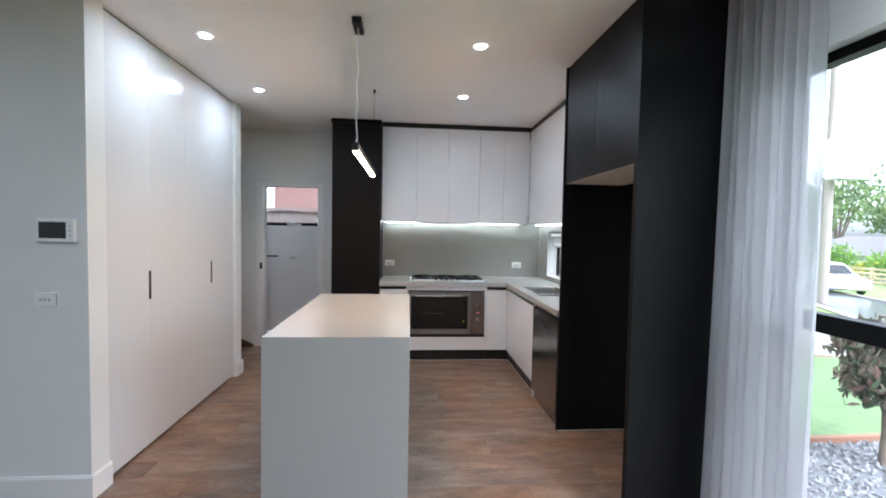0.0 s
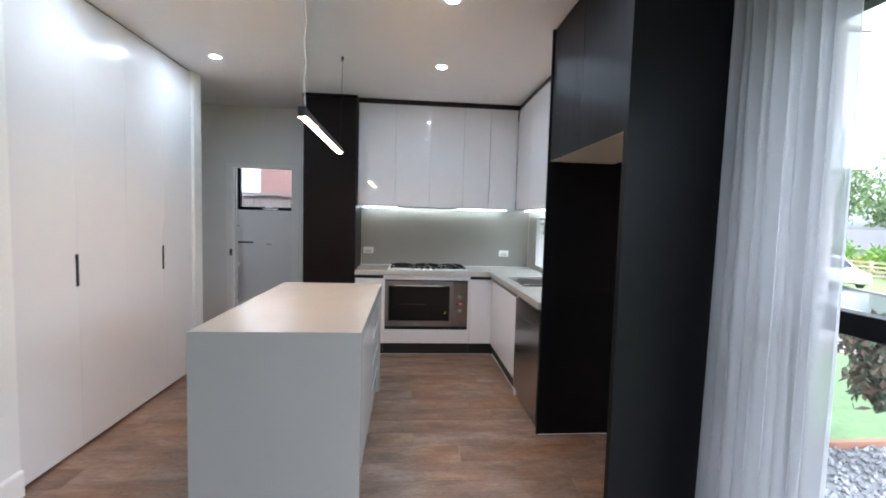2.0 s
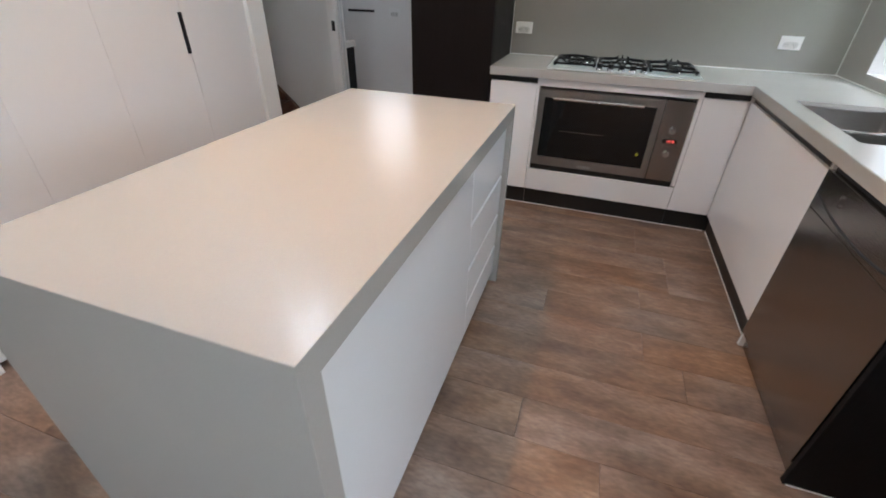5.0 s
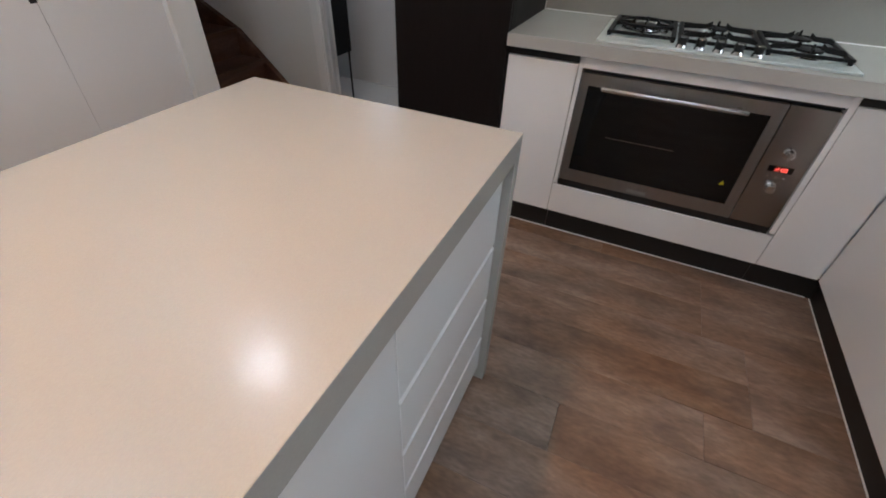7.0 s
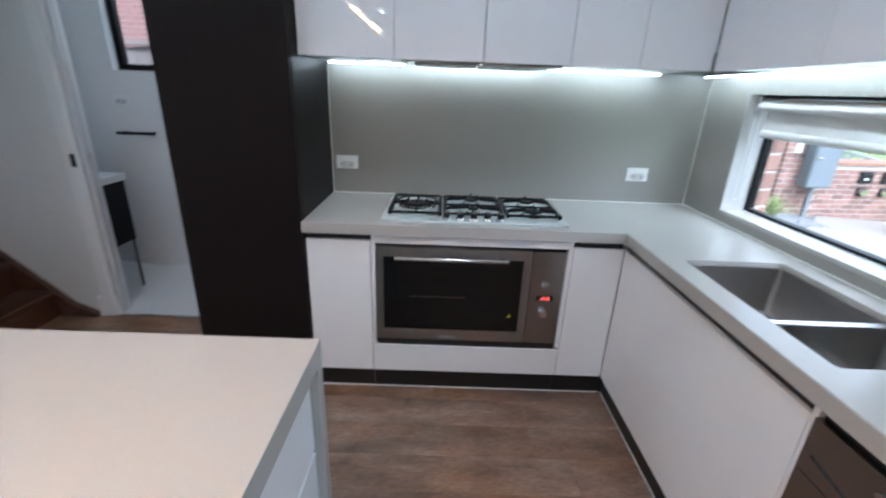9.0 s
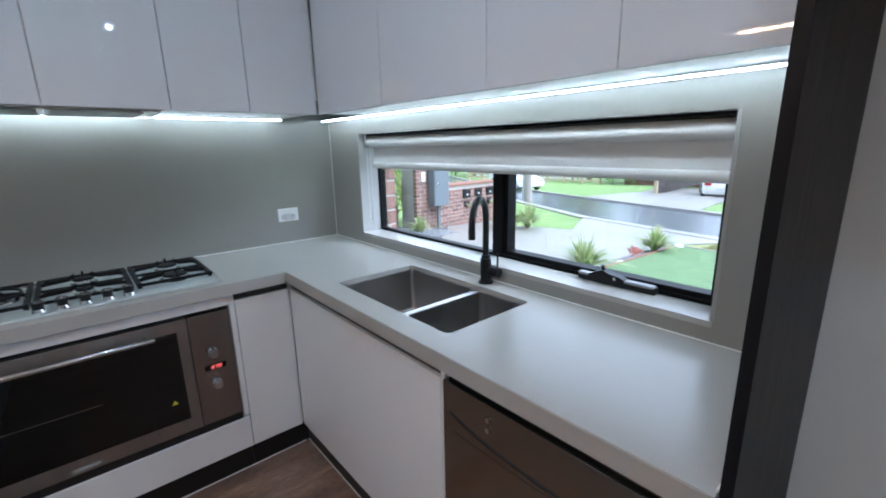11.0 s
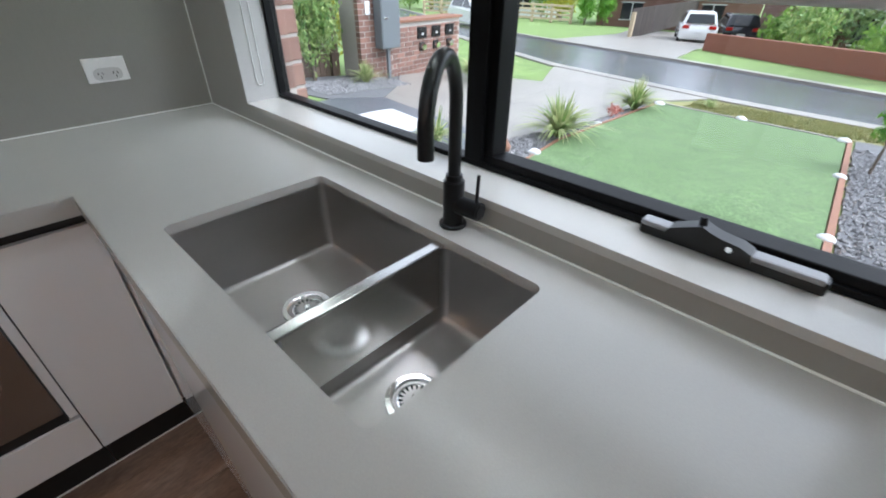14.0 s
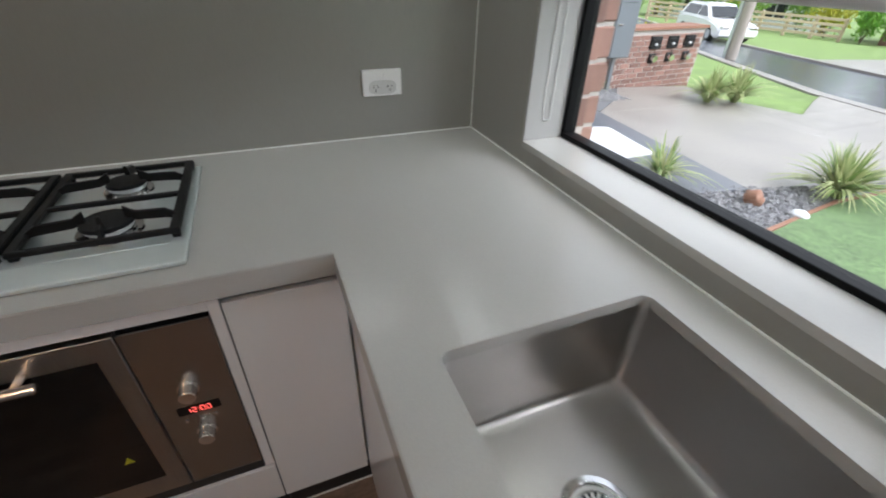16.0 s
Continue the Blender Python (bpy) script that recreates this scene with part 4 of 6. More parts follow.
part("end_panel", bm_box((FX + 0.001, 3.968, 0), (1.99, 3.985, TOP - 0.05), 0.001), M_GLOSS, c)
anchor(c)
dw = thing("dishwasher", "stainless built-in dishwasher beside the sink cabinet", "dishwasher", at=(1.7, 3.65, 0))
part("tub", bm_box((FX + 0.012, 3.332, 0.09), (1.99, 3.964, TOP - 0.062)), M_KICK, dw)
part("door", bm_box((FX - 0.010, 3.332, 0.085), (FX + 0.01, 3.964, 0.6925), 0.001), M_STEELDARK, dw)
pan_ = part("control_panel", bm_box((FX - 0.010, 3.332, 0.694), (FX + 0.01, 3.964, 0.832), 0.001), M_STEELDARK, dw)
arc = [(FX - 0.0095, 3.36 + 0.029 * k, 0.745 - 0.034 * (1 - ((k - 10) / 10) ** 2)) for k in range(21)]
part("grip_groove", bm_tube(arc, 0.0045, 8), M_KICK, pan_, "dark curved grip line", smooth=60)
for k in range(2):
    part("button", bm_cyl((FX - 0.015, 3.80, 0.765 + 0.028 * k), (FX - 0.009, 3.80, 0.765 + 0.028 * k), 0.007, seg=14), M_CHROME, pan_, smooth=35)
    part("button", bm_cyl((FX - 0.015, 3.46, 0.765 + 0.028 * k), (FX - 0.009, 3.46, 0.765 + 0.028 * k), 0.007, seg=14), M_CHROME, pan_, smooth=35)
part("kickboard", bm_box((FX + 0.02, 3.332, 0.0), (FX + 0.035, 3.964, 0.083)), M_STEELDARK, dw)
anchor(dw)

# fridge recess: tall black panels, overhead cupboard
rec = thing("fridge_surround", "tall black woodgrain fridge surround with overhead cupboard, empty", "cupboard", at=(1.7, 2.82, 0))
part("side_panel", bm_box((1.447, 3.310, 0.0), (X_N - 0.001, 3.328, CEIL - 0.002), 0.001), M_BLACK, rec)
part("side_panel", bm_box((1.457, 2.309, 0.0), (X_N - 0.001, 2.345, CEIL - 0.002), 0.001), M_BLACK, rec)
part("overhead_body", bm_box((1.48, 2.347, 1.872), (1.892, 3.308, CEIL - 0.004)), M_BLACK, rec)
part("base_board", bm_box((1.462, 2.347, 1.853), (1.892, 3.308, 1.870), 0.001), M_CREAM, rec, "cream underside board")
for a, b in ((2.347, 2.8265), (2.829, 3.308)):
    part("door", bm_box((1.459, a, 1.856), (1.478, b, CEIL - 0.006), 0.001), M_BLACK, rec)
anchor(rec)
built("trim_panel_seal", bm_box((1.457, 3.3065, 0.0), (X_N - 0.018, 3.3095, 0.004)), M_SEAL, "pale sealant line at the panel foot", "trim")

# splashback panels
built("wall_splashback", bm_box((-0.003, Y_B - 0.006, TOP + 0.0005), (X_R - 0.007, Y_B - 0.0002, 1.70)), M_SPLASH, "satin taupe stone splashback behind the hob", "splashback")
bm = bm_join(bm_box((X_R - 0.006, BE + 0.001, TOP + 0.0005), (X_R - 0.0002, WY0, 1.70)), bm_box((X_R - 0.006, WY1, TOP + 0.0005), (X_R - 0.0002, Y_B - 0.0062, 1.70)), bm_box((X_R - 0.006, WY0, TOP + 0.0005), (X_R - 0.0002, WY1, WZ0)), bm_box((X_R - 0.006, WY0, WZ1), (X_R - 0.0002, WY1, 1.70)))
built("wall_splashback_window", bm, M_SPLASH, "satin taupe stone splashback round the window", "splashback")
built("trim_bench_seal", bm_join(bm_box((0.0, Y_B - 0.0085, TOP), (X_R - 0.008, Y_B - 0.0055, TOP + 0.003)), bm_box((X_R - 0.009, BE + 0.004, TOP), (X_R - 0.006, Y_B - 0.008, TOP + 0.003)), bm_box((1.45, BE + 0.001, TOP), (X_R - 0.008, BE + 0.004, TOP + 0.003)), bm_box((X_R - 0.0095, BE + 0.001, TOP), (X_R - 0.006, BE + 0.0045, 1.58)), bm_box((X_R - 0.0085, Y_B - 0.0085, TOP), (X_R - 0.006, Y_B - 0.006, 1.58)), bm_box((-0.002, Y_B - 0.009, TOP), (0.001, Y_B - 0.006, 1.58))), M_SEAL, "thin white sealant beads along the splashback", "trim")

# wall cupboards
UY, UX, UZ0, UZ1 = 5.108, 1.70, 1.584, 2.645
seams = [0.004, 0.395, 0.758, 1.116, 1.399, 1.694]
for k in range(5):
    a, b = seams[k], seams[k + 1]
    c = thing("wall_cabinet", "gloss white handleless wall cabinet over the hob run", "wall cabinet", "wall cabinets", at=((a + b) / 2, 5.3, UZ0))
    part("body", bm_box((a + 0.001, UY + 0.021, UZ0 + 0.006), (b - 0.001, Y_B - 0.0065, UZ1)), M_CARC, c)
    part("door", bm_box((a + 0.0015, UY, UZ0), (b - 0.0015, UY + 0.019, UZ1), 0.0012), M_GLOSS, c)
    anchor(c)
seams = [3.331, 3.673, 4.055, 4.58, 5.106]
for k in range(4):
    a, b = seams[k], seams[k + 1]
    c = thing("wall_cabinet", "gloss white handleless wall cabinet above the window", "wall cabinet", "wall cabinets", at=(1.85, (a + b) / 2, UZ0))
    part("body", bm_box((UX + 0.021, a + 0.001, UZ0 + 0.006), (X_R - 0.0065, b - 0.001, UZ1)), M_CARC, c)
    part("door", bm_box((UX, a + 0.0015, UZ0), (UX + 0.019, b - 0.0015, UZ1), 0.0012), M_GLOSS, c)
    anchor(c)
built("trim_shadow_line", bm_join(bm_box((0.0, UY + 0.012, UZ1 + 0.002), (UX + 0.012, Y_B - 0.007, CEIL - 0.001)), bm_box((UX + 0.012, 3.33, UZ1 + 0.002), (X_R - 0.007, Y_B - 0.007, CEIL - 0.001))), M_KICK, "black recessed filler above the wall cabinets", "trim")
hood = thing("range_hood", "slim grey undermount range hood in the wall cabinets", "range hood", at=(0.755, 5.35, UZ0))
part("body", bm_box((0.42, UY + 0.022, UZ0 - 0.006), (1.09, Y_B - 0.09, UZ0 + 0.0055), 0.003), M_STEEL, hood)
part("filter", bm_box((0.47, UY + 0.06, UZ0 - 0.010), (0.74, Y_B - 0.14, UZ0 - 0.0062), 0.002), M_GREYPLASTIC, hood)
part("filter", bm_box((0.76, UY + 0.06, UZ0 - 0.010), (1.04, Y_B - 0.14, UZ0 - 0.0062), 0.002), M_GREYPLASTIC, hood)
anchor(hood)
for lo, hi in (((0.02, Y_B - 0.075), (0.40, Y_B - 0.055)), ((0.42, Y_B - 0.055), (1.10, Y_B - 0.035)), ((1.12, Y_B - 0.075), (1.69, Y_B - 0.055)), ((X_R - 0.075, 3.36), (X_R - 0.055, 5.55))):
    s_ = thing("led_strip_light", "slim white light strip under the wall cabinets", "strip light", "strip lights", at=((lo[0] + hi[0]) / 2, (lo[1] + hi[1]) / 2, UZ0))
    part("channel", bm_box((lo[0] - 0.003, lo[1] - 0.003, UZ0 + 0.0005), (hi[0] + 0.003, hi[1] + 0.003, UZ0 + 0.0058)), M_CHROME, s_)
    part("diffuser", bm_box((lo[0] + 0.003, lo[1] + 0.003, UZ0 - 0.003), (hi[0] - 0.003, hi[1] - 0.003, UZ0 + 0.0003), 0.001), M_LED, s_, "glowing white diffuser")
    anchor(s_)

# ---------------------------------------------------------------- kitchen window, blind
win = thing("window_1", "long black aluminium kitchen window with awning sash", "window", kind="structure", at=(2.12, 4.4, WZ0))
built("window_sill_1", bm_box((X_R - 0.008, WY0, WZ0 - 0.012), (2.112, WY1, WZ0 + 0.006), 0.001), M_STONE, "grey stone sill of the kitchen window", "window sill")
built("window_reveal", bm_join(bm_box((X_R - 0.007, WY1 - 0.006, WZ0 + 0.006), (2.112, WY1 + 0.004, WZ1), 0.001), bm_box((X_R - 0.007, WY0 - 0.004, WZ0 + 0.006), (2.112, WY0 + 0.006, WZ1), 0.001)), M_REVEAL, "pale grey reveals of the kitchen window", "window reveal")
fx0, fx1 = 2.110, 2.175
za, zb = WZ0 + 0.006, WZ1
ya, yb = WY0 + 0.006, WY1 - 0.006


def frame_ring(x0, x1, y0, y1, z0, z1, w, wb=None):
    wb = wb or w
    return bm_join(bm_box((x0, y0, z0), (x1, y1, z0 + wb), 0.003), bm_box((x0, y0, z1 - w), (x1, y1, z1), 0.003), bm_box((x0, y0, z0 + wb), (x1, y0 + w, z1 - w), 0.003), bm_box((x0, y1 - w, z0 + wb), (x1, y1, z1 - w), 0.003))


part("window_frame", frame_ring(fx0, 2.150, ya, yb, za, zb, 0.013), M_ALU, win)
part("mullion", bm_box((fx0 - 0.004, 4.345, za + 0.013), (fx1, 4.395, zb - 0.013), 0.003), M_ALU, win)
sash = part("sash", frame_ring(fx0 + 0.008, fx1 - 0.004, ya + 0.010, 4.352, za + 0.010, zb - 0.010, 0.030, 0.021), M_ALU, win)
p_ = part("pane", bm_box((2.122, 4.385, za + 0.01), (2.128, yb - 0.01, zb - 0.01)), M_GLASS, win)
p_.visible_shadow = False
p_ = part("pane", bm_box((2.140, ya + 0.035, za + 0.027), (2.146, 4.328, zb - 0.035)), M_GLASS, sash)
p_.visible_shadow = False
wd = part("winder", bm_box((2.082, 3.700, WZ0 + 0.0065), (2.109, 3.965, WZ0 + 0.030), 0.005), M_MATTBLACK, win, "black chain winder")
part("winder_cover", bm_box((2.078, 3.705, WZ0 + 0.024), (2.106, 3.800, WZ0 + 0.034), 0.005), M_DARKGREY, wd, "grey cover")
part("winder_cover", bm_box((2.078, 3.915, WZ0 + 0.024), (2.106, 3.965, WZ0 + 0.034), 0.005), M_DARKGREY, wd, "grey cover")
part("winder_lever", bm_join(bm_prism([(3.795, WZ0 + 0.022), (3.925, WZ0 + 0.022), (3.918, WZ0 + 0.036), (3.888, WZ0 + 0.050), (3.872, WZ0 + 0.056), (3.858, WZ0 + 0.050), (3.842, WZ0 + 0.046), (3.815, WZ0 + 0.043), (3.798, WZ0 + 0.036)], 0, 2.074, 2.105), bm_cyl((2.088, 3.874, WZ0 + 0.050), (2.083, 3.876, WZ0 + 0.070), 0.007, 0.005, seg=12)), M_MATTBLACK, wd, smooth=30)
part("winder_screw", bm_cyl((2.0725, 3.828, WZ0 + 0.034), (2.0745, 3.828, WZ0 + 0.034), 0.005, seg=12), M_CHROME, wd, "bright screw head")
anchor(win)

blind = thing("roller_blind", "white fabric blind half rolled up in the window reveal", "blind", at=(2.05, 4.4, 1.4))
by0, by1 = WY0 + 0.012, WY1 - 0.045
roll = [(2.046 + 0.027 * math.cos(2 * math.pi * k / 20), 1.462 + 0.027 * math.sin(2 * math.pi * k / 20)) for k in range(20)]
part("roll", bm_prism(roll, 1, by0, by1), M_FABRIC, blind, smooth=40)
part("fabric", bm_prism([(2.058, 1.455), (2.062, 1.455), (2.066, 1.40), (2.064, 1.35), (2.060, 1.35), (2.061, 1.40)], 1, by0 + 0.004, by1 - 0.004), M_FABRIC, blind, smooth=40)
part("bottom_bar", bm_prism([(2.062 + 0.012 * math.cos(2 * math.pi * k / 14), 1.341 + 0.017 * math.sin(2 * math.pi * k / 14)) for k in range(14)], 1, by0 + 0.002, by1 - 0.002), M_FABRIC, blind, smooth=50)
part("bracket", bm_box((2.02, by1 + 0.001, 1.435), (2.08, by1 + 0.02, 1.50), 0.003), M_GREYPLASTIC, blind)
part("bracket", bm_box((2.02, by0 - 0.006, 1.435), (2.08, by0 - 0.001, 1.50), 0.001), M_GREYPLASTIC, blind)
# black strip painted in for the shadow line above the roll
part("head_shade_line", bm_box((2.02, by0, 1.4935), (2.085, by1, 1.5045), 0.002), M_ALU, blind)
beads = bmesh.new()
for cx in (2.040, 2.064):
    for k in range(62):
        bmesh.ops.create_icosphere(beads, subdivisions=1, radius=0.0024, matrix=Matrix.Translation((cx, by1 + 0.036, 1.035 + 0.0066 * k)))
for k in range(1, 8):
    a = math.pi * k / 8
    bmesh.ops.create_icosphere(beads, subdivisions=1, radius=0.0024, matrix=Matrix.Translation((2.052 + 0.012 * math.cos(a), by1 + 0.036, 1.033 - 0.012 * math.sin(a))))
part("bead_chain", beads, M_PALEGREY, blind, "white bead chain", smooth=80)
anchor(blind)

# ---------------------------------------------------------------- tall living room window and curtain
win = thing("window_3", "tall black-framed living room window with a mid rail", "window", kind="structure", at=(2.1, 0.4, LZ0))
part("window_frame", frame_ring(2.06, 2.13, LY0, LY1, LZ0, LZ1, 0.045), M_ALU, win)
part("mid_rail", bm_box((2.06, LY0 + 0.045, 1.09), (2.13, LY1 - 0.045, 1.17), 0.004), M_ALU, win)
part("mullion", bm_box((2.06, 0.36, LZ0 + 0.045), (2.13, 0.42, 1.09), 0.003), M_ALU, win)
part("mullion", bm_box((2.06, 0.36, 1.17), (2.13, 0.42, LZ1 - 0.045), 0.003), M_ALU, win)
for a, b in ((LY0 + 0.04, 0.365), (0.415, LY1 - 0.04)):
    for z0, z1 in ((LZ0 + 0.04, 1.095), (1.165, LZ1 - 0.04)):
        p_ = part("pane", bm_box((2.092, a, z0), (2.098, b, z1)), M_GLASS, win)
        p_.visible_shadow = False
part("window_sill", bm_box((1.985, LY0, LZ0 - 0.02), (2.06, LY1, LZ0 - 0.001), 0.003), M_TRIM, win)
anchor(win)


def curtain():
    bm = bmesh.new()
    nu, nv = 220, 26
    rows = []
    for j in range(nv + 1):
        v = j / nv
        z = 0.012 + (2.685 - 0.012) * v
        spread = 1.0 + 0.10 * (1 - v)
        amp = 0.021 + 0.014 * (1 - v)
        row = []
        for i in range(nu + 1):
            u = i / nu
            y = 2.30 - 0.50 * u * spread
            w = math.sin(2 * math.pi * 9.5 * u + 0.8 * math.sin(5 * u + 2.2 * (1 - v)))
            x = 1.895 + amp * w + 0.008 * math.sin(31 * u + 3 * v) - 0.035 * (1 - v) ** 2 * (1 - u)
            row.append(bm.verts.new((x, y, z)))
        rows.append(row)
    for a, b in zip(rows, rows[1:]):
        for i in range(nu):
            f = bm.faces.new((a[i], a[i + 1], b[i + 1], b[i]))
            f.smooth = True
    return bm


cur = thing("sheer_curtain", "sheer white curtain gathered beside the tall window", "curtain", at=(1.89, 2.05, 0))
part("cloth", curtain(), M_SHEER, cur)
part("track", bm_box((1.875, -1.4, 2.686), (1.905, 2.30, 2.699), 0.002), M_TRIM, cur, "white ceiling track")
anchor(cur)

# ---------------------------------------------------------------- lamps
# the last spot is an unseen lamp, added to brighten the laundry
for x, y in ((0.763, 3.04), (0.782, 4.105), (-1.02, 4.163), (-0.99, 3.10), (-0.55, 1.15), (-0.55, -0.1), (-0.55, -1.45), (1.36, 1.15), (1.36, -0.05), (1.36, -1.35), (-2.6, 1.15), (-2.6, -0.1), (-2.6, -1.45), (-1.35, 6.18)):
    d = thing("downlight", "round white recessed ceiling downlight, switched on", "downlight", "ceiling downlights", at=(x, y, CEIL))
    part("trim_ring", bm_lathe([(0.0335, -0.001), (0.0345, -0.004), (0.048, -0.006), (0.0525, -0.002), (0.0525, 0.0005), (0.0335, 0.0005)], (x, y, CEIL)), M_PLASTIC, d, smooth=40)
    part("diffuser", bm_lathe([(0.0, -0.003), (0.033, -0.003), (0.033, 0.0005), (0.0, 0.0005)], (x, y, CEIL)), M_FILL_LAUNDRY if y > Y_D else M_DOWN, d, "glowing diffuser")
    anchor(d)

pend = thing("pendant_light", "linear black pendant bar with a warm glowing underside", "pendant light", at=(0.0, 3.35, 1.945))
PZ = 1.945
part("bar", bm_box((-0.017, 2.745, PZ + 0.006), (0.017, 3.955, PZ + 0.045), 0.002), M_MATTBLACK, pend)
part("diffuser", bm_box((-0.0155, 2.752, PZ - 0.0015), (0.0155, 3.95, PZ + 0.0055), 0.0007), M_PEND, pend, "warm glowing diffuser")
part("end_cap", bm_box((-0.0175, 2.738, PZ - 0.002), (0.0175, 2.7515, PZ + 0.046), 0.002), M_MATTBLACK, pend)
part("ceiling_rose", bm_box((-0.027, 2.74, CEIL - 0.035), (0.027, 2.90, CEIL + 0.0005), 0.003), M_MATTBLACK, pend)
part("ceiling_fixing", bm_cyl((0, 4.015, CEIL - 0.03), (0, 4.015, CEIL + 0.0005), 0.009, seg=14), M_MATTBLACK, pend)
cab = [(0.004 * math.sin(k * 1.1), 2.80 + 0.004 * math.cos(k * 0.9), CEIL - 0.03 - k * 0.0345) for k in range(20)] + [(0, 2.80, PZ + 0.044)]
part("power_cable", bm_tube(cab, 0.0035, 8), M_PLASTIC, pend, "clear twisted power cable", smooth=60)
part("suspension_wire", bm_cyl((0, 2.80, PZ + 0.044), (0, 2.80, CEIL - 0.03), 0.0012, seg=6), M_CHROME, pend)
part("suspension_wire", bm_cyl((0, 3.94, PZ + 0.044), (0, 4.013, CEIL - 0.028), 0.0012, seg=6), M_MATTBLACK, pend)
part("wire_grip", bm_cyl((0, 2.80, PZ + 0.044), (0, 2.80, PZ + 0.075), 0.006, seg=10), M_CHROME, pend)
anchor(pend)

# ---------------------------------------------------------------- outside: ground, street
rnd = random.Random(7)


def gz(x):
    return -0.22 - 0.06 * max(0.0, min(x, 60.0) - 5.0)


M_PATCHY = mat("patchy_wet_grass", (0.23, 0.22, 0.085), 0.9, var=0.5, scale=4, bump=0.6, bscale=50, fine=0.4)
M_VERGE = mat("verge_grass", (0.17, 0.25, 0.07), 0.9, var=0.4, scale=1.2, bump=0.6, bscale=60, fine=0.25)
M_TURF = mat("artificial_turf", (0.115, 0.178, 0.072), 0.9, var=0.38, scale=5.0, bump=1.0, bscale=38, fine=0.9)
M_ASPHALT = mat("wet_asphalt", (0.06, 0.065, 0.078), 0.2, var=0.3, scale=0.8, bump=0.2, bscale=90)
M_CONC = mat("wet_concrete", (0.25, 0.228, 0.2), 0.36, var=0.4, scale=0.9, bump=0.15, bscale=120, fine=0.06)
M_GRAVELBED = mat("gravel_bed", (0.13, 0.13, 0.135), 0.8, var=0.3, scale=40)
M_STONE_CHIP = mat("blue_grey_gravel", (0.235, 0.23, 0.235), 0.6, var=0.4, scale=14)
M_DARKPAVE = mat("dark_paving", (0.10, 0.105, 0.12), 0.36, var=0.1)
M_WHITESLAB = mat("white_slab", (0.6, 0.6, 0.6), 0.36)
M_TERRA = mat("terracotta_edging", (0.24, 0.115, 0.07), 0.7, var=0.2, scale=10)
M_BRICK = mat("red_brown_brick", (0.205, 0.112, 0.085), 0.8, var=0.25, scale=9, bump=0.5, bscale=90, per_object=0.3)
M_MORTAR = mat("pale_mortar", (0.38, 0.345, 0.31), 0.9, var=0.1, scale=20)
M_REDWALL = mat("red_brown_render", (0.23, 0.085, 0.055), 0.8, var=0.12, scale=2)
M_PALING = mat("weathered_paling", (0.13, 0.085, 0.062), 0.8, var=0.3, scale=4, stretch=(4, 4, 0.6), bump=0.3, bscale=40, per_object=0.2)
M_PINE = mat("pale_rail_timber", (0.50, 0.40, 0.27), 0.7, var=0.15, scale=4, per_object=0.1)
M_METERBOX = mat("grey_meter_box", (0.13, 0.145, 0.155), 0.4, var=0.05)
M_CARWHITE = mat("white_car_paint", (0.78, 0.78, 0.78), 0.15, coat=0.6, var=0.01)
M_CARDARK = mat("dark_car_paint", (0.02, 0.022, 0.03), 0.12, coat=0.6)
M_CARGLASS = mat("car_glass", (0.02, 0.023, 0.026), 0.05)
M_TYRE = mat("tyre_rubber", (0.012, 0.012, 0.012), 0.7)
M_TAIL = mat("tail_lamp_red", (0.4, 0.01, 0.01), 0.2)
M_POLE = mat("weathered_power_pole", (0.33, 0.29, 0.25), 0.8, var=0.2, stretch=(3, 3, 0.3), bump=0.4)
M_STEELPOLE = mat("galvanised_pole", (0.5, 0.52, 0.54), 0.4, 0.6)
M_ROOF = mat("grey_roof_tiles", (0.16, 0.15, 0.15), 0.7, var=0.15, scale=3, stretch=(1, 1, 8))
M_BARK = mat("grey_bark", (0.14, 0.11, 0.085), 0.9, var=0.3, scale=20, bump=0.6, bscale=60)
L_STRAP = leafy("strap_leaves", (0.16, 0.27, 0.06), (0.56, 0.56, 0.30), 0.4)
L_BUSH = leafy("creeper_leaves", (0.12, 0.25, 0.06), (0.44, 0.53, 0.19), 0.35)
L_HEDGE = leafy("hedge_leaves", (0.09, 0.2, 0.03), (0.28, 0.44, 0.08), 0.35)
L_CONIFER = leafy("conifer_foliage", (0.08, 0.24, 0.02), (0.24, 0.46, 0.05))
L_TREE = leafy("background_tree_leaves", (0.08, 0.15, 0.05), (0.27, 0.35, 0.14), 0.35)
L_YOUNG = leafy("young_tree_leaves", (0.035, 0.075, 0.03), (0.17, 0.10, 0.08))
L_YELLOW = leafy("yellow_green_leaves", (0.35, 0.36, 0.03), (0.5, 0.48, 0.05))
L_RED = leafy("coral_flowers", (0.45, 0.13, 0.10), (0.6, 0.30, 0.24))

bm = bmesh.new()
vs = [[bm.verts.new((x, y, gz(x) - 0.03)) for y in (-300, -40, 60, 400)] for x in (2.32, 5, 12, 30, 60, 900)]
for a, b in zip(vs, vs[1:]):
    for k in range(3):
        bm.faces.new((a[k], b[k], b[k + 1], a[k + 1]))
built("ground", bm, M_VERGE, "bright wet grass verge sloping to the street", "ground")
bm = bmesh.new()
bm.faces.new([bm.verts.new(p) for p in ((-40, 6.8, -0.26), (2.32, 6.8, -0.26), (2.32, 60, -0.26), (-40, 60, -0.26))])
built("ground_side", bm, M_GRAVELBED, "side passage ground behind the laundry", "ground")


